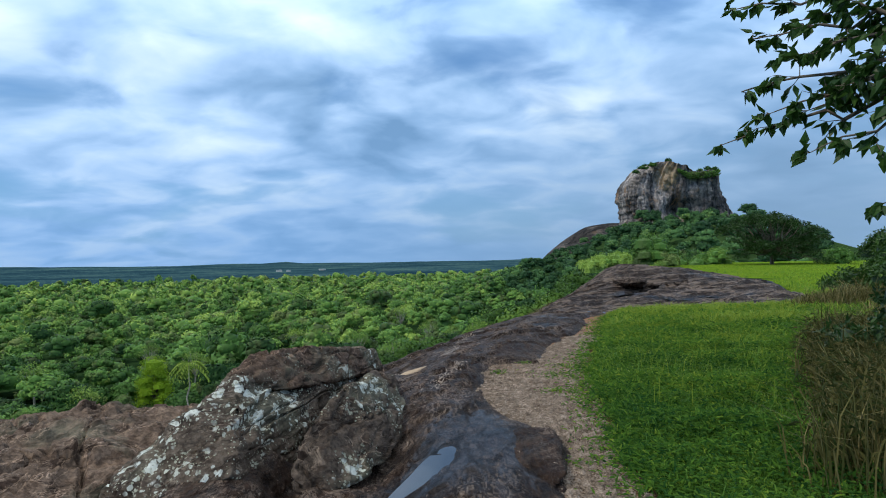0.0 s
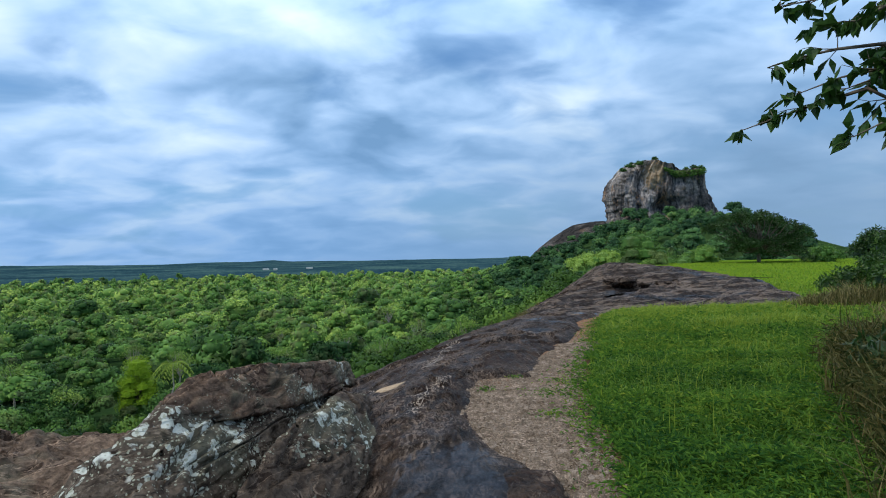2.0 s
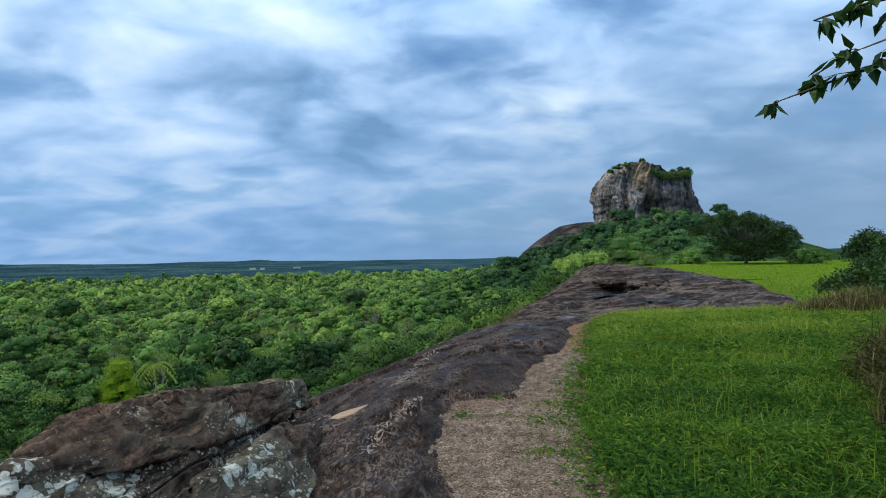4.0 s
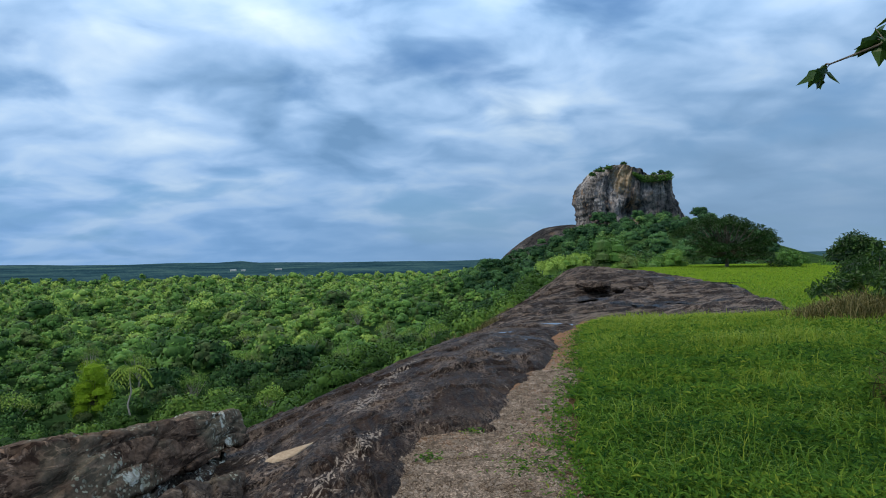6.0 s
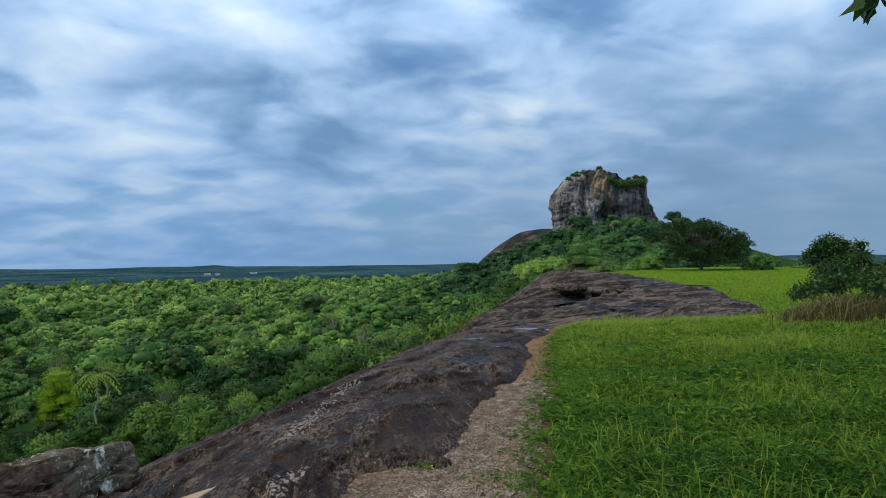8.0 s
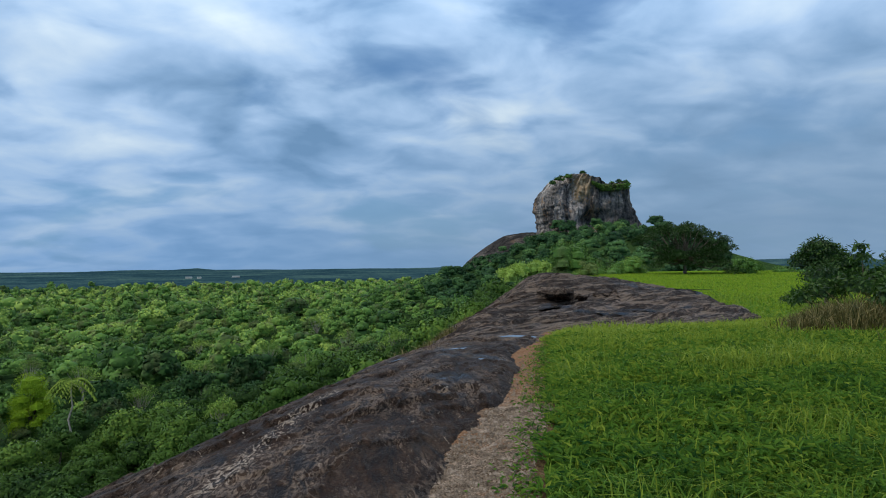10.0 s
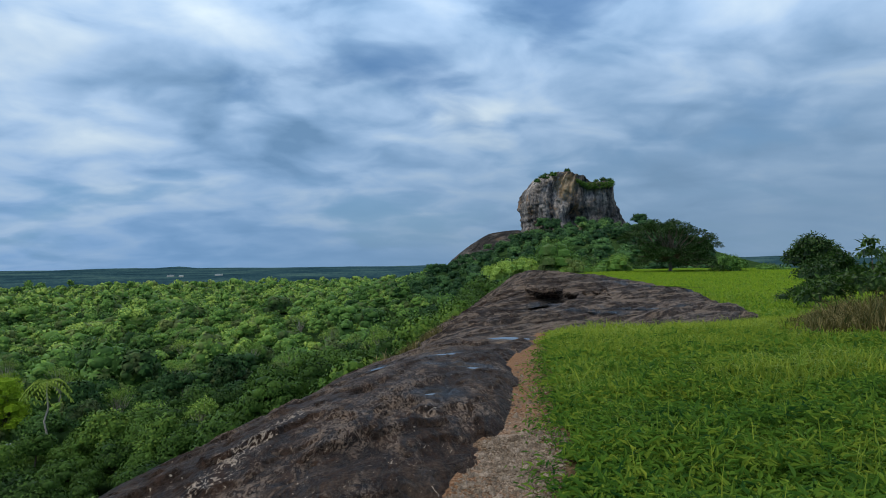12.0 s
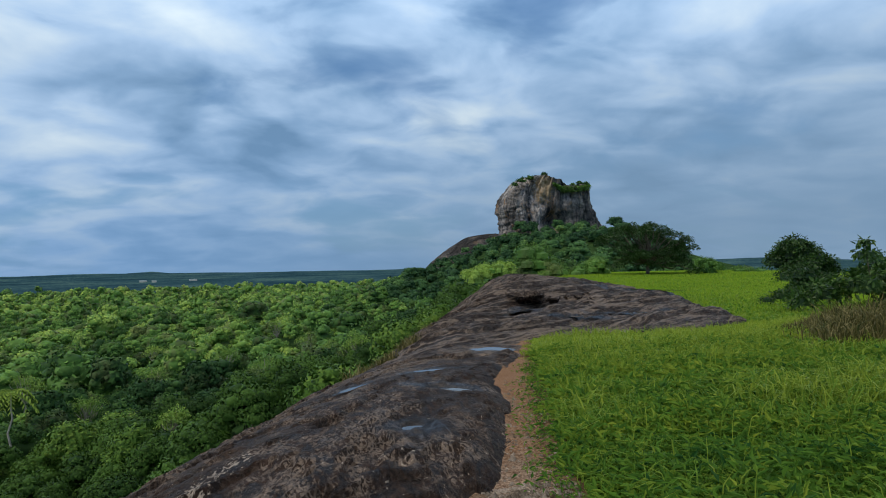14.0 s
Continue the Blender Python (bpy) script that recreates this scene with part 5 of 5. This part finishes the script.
def kites(c, along, face, length, width):
    """Narrow leaves folded along the rib, two triangles each."""
    along = along / (np.linalg.norm(along, axis=1)[:, None] + 1e-9)
    side = np.cross(along, face)
    side /= np.linalg.norm(side, axis=1)[:, None] + 1e-9
    up = np.cross(side, along)
    L, W = length[:, None], width[:, None]
    v = np.stack([c, c + along * L * 0.4 + side * W * 0.5 + up * W * 0.3, c + along * L - up * L * 0.22, c + along * L * 0.4 - side * W * 0.5 + up * W * 0.3], 1).reshape(-1, 3)
    k = np.arange(len(c))[:, None] * 4
    return v, np.concatenate([k + [0, 2, 1], k + [0, 3, 2]])


def mounds(x, y):
    """How high the herbs stand: uneven cushions, low along the path."""
    h = 0.13 + 0.12 * vnoise(x, y, 1.1, 12.0, 3) + 0.05 * vnoise(x, y, 3.5, 19.0, 2)
    return np.clip(h, 0.03, 0.4) * (0.25 + 0.75 * smooth01((x - path_right(y) + 0.05) / 0.7))


def keep_meadow(x, y, margin=0.0):
    return (x > path_right(y) + margin + 0.34 * vnoise(x, y, 1.8, 17.0, 4)) & (line_distance(x, y, ROCK_EDGE) < -0.05)


def build_grass():
    r = np.random.default_rng(71)
    vs, fs, ts, base = [], [], [], 0
    def put(v, f, t):
        nonlocal base
        vs.append(v)
        fs.append(f + base)
        ts.append(t)
        base += len(v)
    # rings of the meadow: y range, count, blade height, width
    for y0, y1, n, h, w in ((1.5, 7, 9000, 0.21, 0.009), (7, 13, 16000, 0.22, 0.012), (13, 20, 26000, 0.24, 0.018), (20, 29, 22000, 0.24, 0.028)):
        y = r.uniform(y0, y1, n)
        x = path_right(y) + (r.uniform(0, 1, n) ** 1.15 * 1.05 - 0.03) * (3 + 0.75 * y)
        x = np.where(np.isfinite(x), x, path_right(y))
        ok = keep_meadow(x, y, -0.1 + 0.0)
        x, y = x[ok], y[ok]
        g = vnoise(x, y, 0.55, 12.0, 3)
        edge = smooth01((x - path_right(y)) / 0.5)
        t = np.clip(0.36 + 0.030 * (y - 3) + 0.28 * g + r.normal(0, 0.14, len(x)), 0, 1)
        put(*blades(r, x, y, h * r.uniform(0.5, 1.35, len(x)) * (0.35 + 0.65 * edge) * (1 + 0.8 * g), w * r.uniform(0.7, 1.4, len(x)), r.uniform(0.3, 1.7, len(x)), t))
    # low broad-leaved herbs near the path
    for y0, y1, n, L in ((1.5, 5, 40000, 0.052), (5, 9.5, 62000, 0.062), (9.5, 14, 44000, 0.085), (14, 20, 26000, 0.12)):
        y = r.uniform(y0, y1, n)
        x = path_right(y) + r.uniform(0, 1, n) ** 1.15 * (2.2 + 0.72 * y)
        ok = keep_meadow(x, y, 0.05)
        x, y = x[ok], y[ok]
        m = len(x)
        top = mounds(x, y)
        z = ground_z(x, y) + top * (1 - 0.75 * r.uniform(0, 1, m) ** 1.7)
        al = unit(r, m) * [1, 1, 0.5] + [0, 0, 0.28]
        v, f = kites(np.stack([x, y, z], -1), al, unit(r, m) * 0.6 + [0, 0, 1], L * r.uniform(0.6, 1.5, m), 0.34 * L * r.uniform(0.7, 1.3, m))
        put(v, f, np.repeat(np.clip(0.20 + 0.036 * (y - 3) + 0.26 * vnoise(x, y, 0.8, 13.0, 2) + r.normal(0, 0.2, m), 0, 1), 4))
    # seeding stalks above the turf
    n = 2600
    y = r.uniform(6, 27, n)
    x = path_right(y) + 0.4 + r.uniform(0, 1, n) * (3 + 0.8 * y)
    ok = keep_meadow(x, y, 0.3)
    x, y = x[ok], y[ok]
    put(*blades(r, x, y, r.uniform(0.22, 0.48, len(x)), 0.004 + 0.0006 * y, r.uniform(0.05, 0.5, len(x)), np.clip(r.normal(0.9, 0.1, len(x)), 0, 1)))
    # single sprigs that stray over the gravel
    n = 2600
    y = r.uniform(3, 18, n)
    x = path_right(y) - np.abs(r.normal(0, 0.16, n)) + 0.05 + 0.12 * vnoise(y, y * 0, 1.6, 3.0, 3)
    z = np.interp(y, GY, GZ) + r.uniform(0.01, 0.06, n)
    v, f = kites(np.stack([x, y, z], -1), unit(r, n) * [1, 1, 0.4] + [0, 0, 0.2], unit(r, n) * 0.5 + [0, 0, 1], r.uniform(0.03, 0.09, n), r.uniform(0.010, 0.026, n))
    put(v, f, np.repeat(np.clip(r.normal(0.42, 0.2, n), 0, 1), 4))
    # far tufts
    n = 26000
    y = 29 + 85 * r.uniform(0, 1, n) ** 1.6
    x = r.uniform(0.18, 0.86, n) * y + r.uniform(-2, 2, n)
    ok = (line_distance(x, y, ROCK_EDGE) < -0.05) & (line_distance(x, y, CREST + [(34, 118), (60, 128)]) < -3)
    x, y = x[ok], y[ok]
    put(*blades(r, x, y, r.uniform(0.12, 0.30, len(x)), r.uniform(0.05, 0.12, len(x)), r.uniform(0.3, 1.2, len(x)), np.clip(0.75 + 0.2 * vnoise(x, y, 0.12, 14.0, 3) + r.normal(0, 0.1, len(x)), 0, 1)))
    # tufts on the path and in cracks of the rock
    for cx, cy, n, s in ((1.32, 7.1, 90, 0.16), (1.55, 8.0, 160, 0.28), (1.75, 8.6, 120, 0.3), (0.75, 8.3, 60, 0.12), (1.05, 4.6, 60, 0.2), (1.7, 6.6, 150, 0.25), (1.2, 9.0, 40, 0.1), (-0.45, 6.5, 120, 0.10), (-0.42, 6.9, 90, 0.10)):
        n = int(n * 1.6)
        x, y = r.normal(cx, s * 0.6, n), r.normal(cy, s * 0.5, n)
        z = np.interp(y, GY, GZ) + r.uniform(0.015, 0.05, n) if cx > 0 else rock_z(x, y) + 0.03
        v, f = kites(np.stack([x, y, z], -1), unit(r, n) * [1, 1, 0.4] + [0, 0, 0.2], unit(r, n) * 0.5 + [0, 0, 1], r.uniform(0.03, 0.07, n), r.uniform(0.010, 0.022, n))
        k = n // 2
        put(v[:4 * k], np.concatenate([f[:k], f[n:n + k]]), np.repeat(np.clip(r.normal(0.45, 0.25, k), 0, 1), 4))
        put(*blades(r, x, y, r.uniform(0.03, 0.06, n), r.uniform(0.005, 0.012, n), r.uniform(0.2, 1.2, n), np.clip(r.normal(0.6, 0.2, n), 0, 1)))
    ob = np_mesh("meadow_grass", np.concatenate(vs), np.concatenate(fs), M_GRASS, smooth=False, tint=np.concatenate(ts))
    tagged(ob, "lush green grass and low herbs of the meadow", "grass", kind="stuff")


build_grass()


def build_dry_grass():
    r = np.random.default_rng(73)
    parts, ts = [], []
    spots = []
    for _ in range(300):                     # the rank clump beside the start of the way
        y = r.uniform(3.9, 9.5)
        spots.append((2.75 + 0.60 * (y - 4.4) + abs(r.normal(0, 0.7)) + r.uniform(0, 0.9), y, r.uniform(0.45, 0.95)))
    for _ in range(180):
        y = r.uniform(9, 19)
        spots.append((dry_line(y) + 0.4 + abs(r.normal(0.3, 0.7)) + r.uniform(0, 1.4), y, r.uniform(0.30, 0.6)))
    for _ in range(240):
        y = r.uniform(16.5, 22.5)
        off = abs(r.normal(0, 1.9))
        spots.append((11.0 + 0.80 * (y - 18.4) + off, y, r.uniform(0.18, 0.5) * (1 + 0.55 * min(off, 2.0))))
    for _ in range(60):                      # tan grass on the brink of the drop
        y = r.uniform(22, 42)
        spots.append((np.interp(y, [p[1] for p in CREST], [p[0] for p in CREST]) - r.uniform(1.0, 3.0), y, 0.5))
    for x, y, h in spots:
        n = 46
        bx, by = r.normal(x, 0.13, n), r.normal(y, 0.13, n)
        zz = None if x > 2.5 and by.min() < 21.9 or x > 9 else rock_z(bx, by) - 0.05
        v, f, t = blades(r, bx, by, h * r.uniform(0.4, 1.15, n), r.uniform(0.006, 0.015, n) * (1 + y / 16), r.uniform(0.15, 0.85, n), np.clip(r.normal(0.36 if y < 10 else 0.55, 0.26, n), 0, 1), zz)
        parts.append((v, f))
        ts.append(t)
    n = 15000                                # withered leaves in the depth of the clump
    y = r.uniform(3.9, 9.5, n)
    x = 2.75 + 0.60 * (y - 4.4) + np.abs(r.normal(0, 0.8, n)) + r.uniform(-0.15, 0.8, n)
    z = ground_z(x, y) + r.uniform(0.02, 1, n) ** 1.3 * 0.62
    parts.append(kites(np.stack([x, y, z], -1), unit(r, n) * [1, 1, 0.6], unit(r, n) * 0.6 + [0, 0, 1], r.uniform(0.05, 0.15, n), r.uniform(0.010, 0.028, n)))
    ts.append(np.repeat(np.clip(r.normal(0.25, 0.25, n), 0, 1), 4))
    v, f = joined(parts)
    ob = np_mesh("dry_grass", v, f, M_DRY, smooth=False, tint=np.concatenate(ts))
    tagged(ob, "tall straw-coloured dry grass at the edge of the meadow", "grass", kind="stuff")


build_dry_grass()


def build_stones():
    r = np.random.default_rng(75)
    n = 13000
    y = 2.5 + 9.5 * r.uniform(0, 1, n) ** 1.2 + np.where(r.uniform(0, 1, n) > 0.85, 5 * r.uniform(0, 1, n), 0)
    ex = np.interp(y, [p[1] for p in ROCK_EDGE[:17]], [p[0] for p in ROCK_EDGE[:17]])
    x = ex - 0.05 + r.uniform(0, 1, n) * (path_right(y) + 0.1 - ex)
    z = np.interp(y, GY, GZ) + 0.014 + 0.012 * vnoise(x, y, 2.5, 9.0, 3)
    s = np.minimum(r.gamma(2.2, 0.0042, n) + 0.004, 0.035)
    oct_v = np.array([(1, 0, 0), (0, 1, 0), (-1, 0, 0), (0, -1, 0), (0, 0, 0.7), (0, 0, -0.6)], float)
    oct_f = np.array([(0, 1, 4), (1, 2, 4), (2, 3, 4), (3, 0, 4), (1, 0, 5), (2, 1, 5), (3, 2, 5), (0, 3, 5)])
    v = oct_v[None] * r.uniform(0.6, 1.4, (n, 6, 1)) * s[:, None, None]
    a = r.uniform(0, 6.28, n)
    c, w = np.cos(a)[:, None], np.sin(a)[:, None]
    v = np.stack([v[..., 0] * c - v[..., 1] * w + x[:, None], v[..., 0] * w + v[..., 1] * c + y[:, None], v[..., 2] + z[:, None]], -1)
    f = oct_f[None] + (np.arange(n) * 6)[:, None, None]
    ob = np_mesh("gravel_stones", v.reshape(-1, 3), f.reshape(-1, 3), M_STONE, smooth=False)
    tagged(ob, "loose pale pebbles and grit on the footpath", "gravel", kind="stuff")


build_stones()
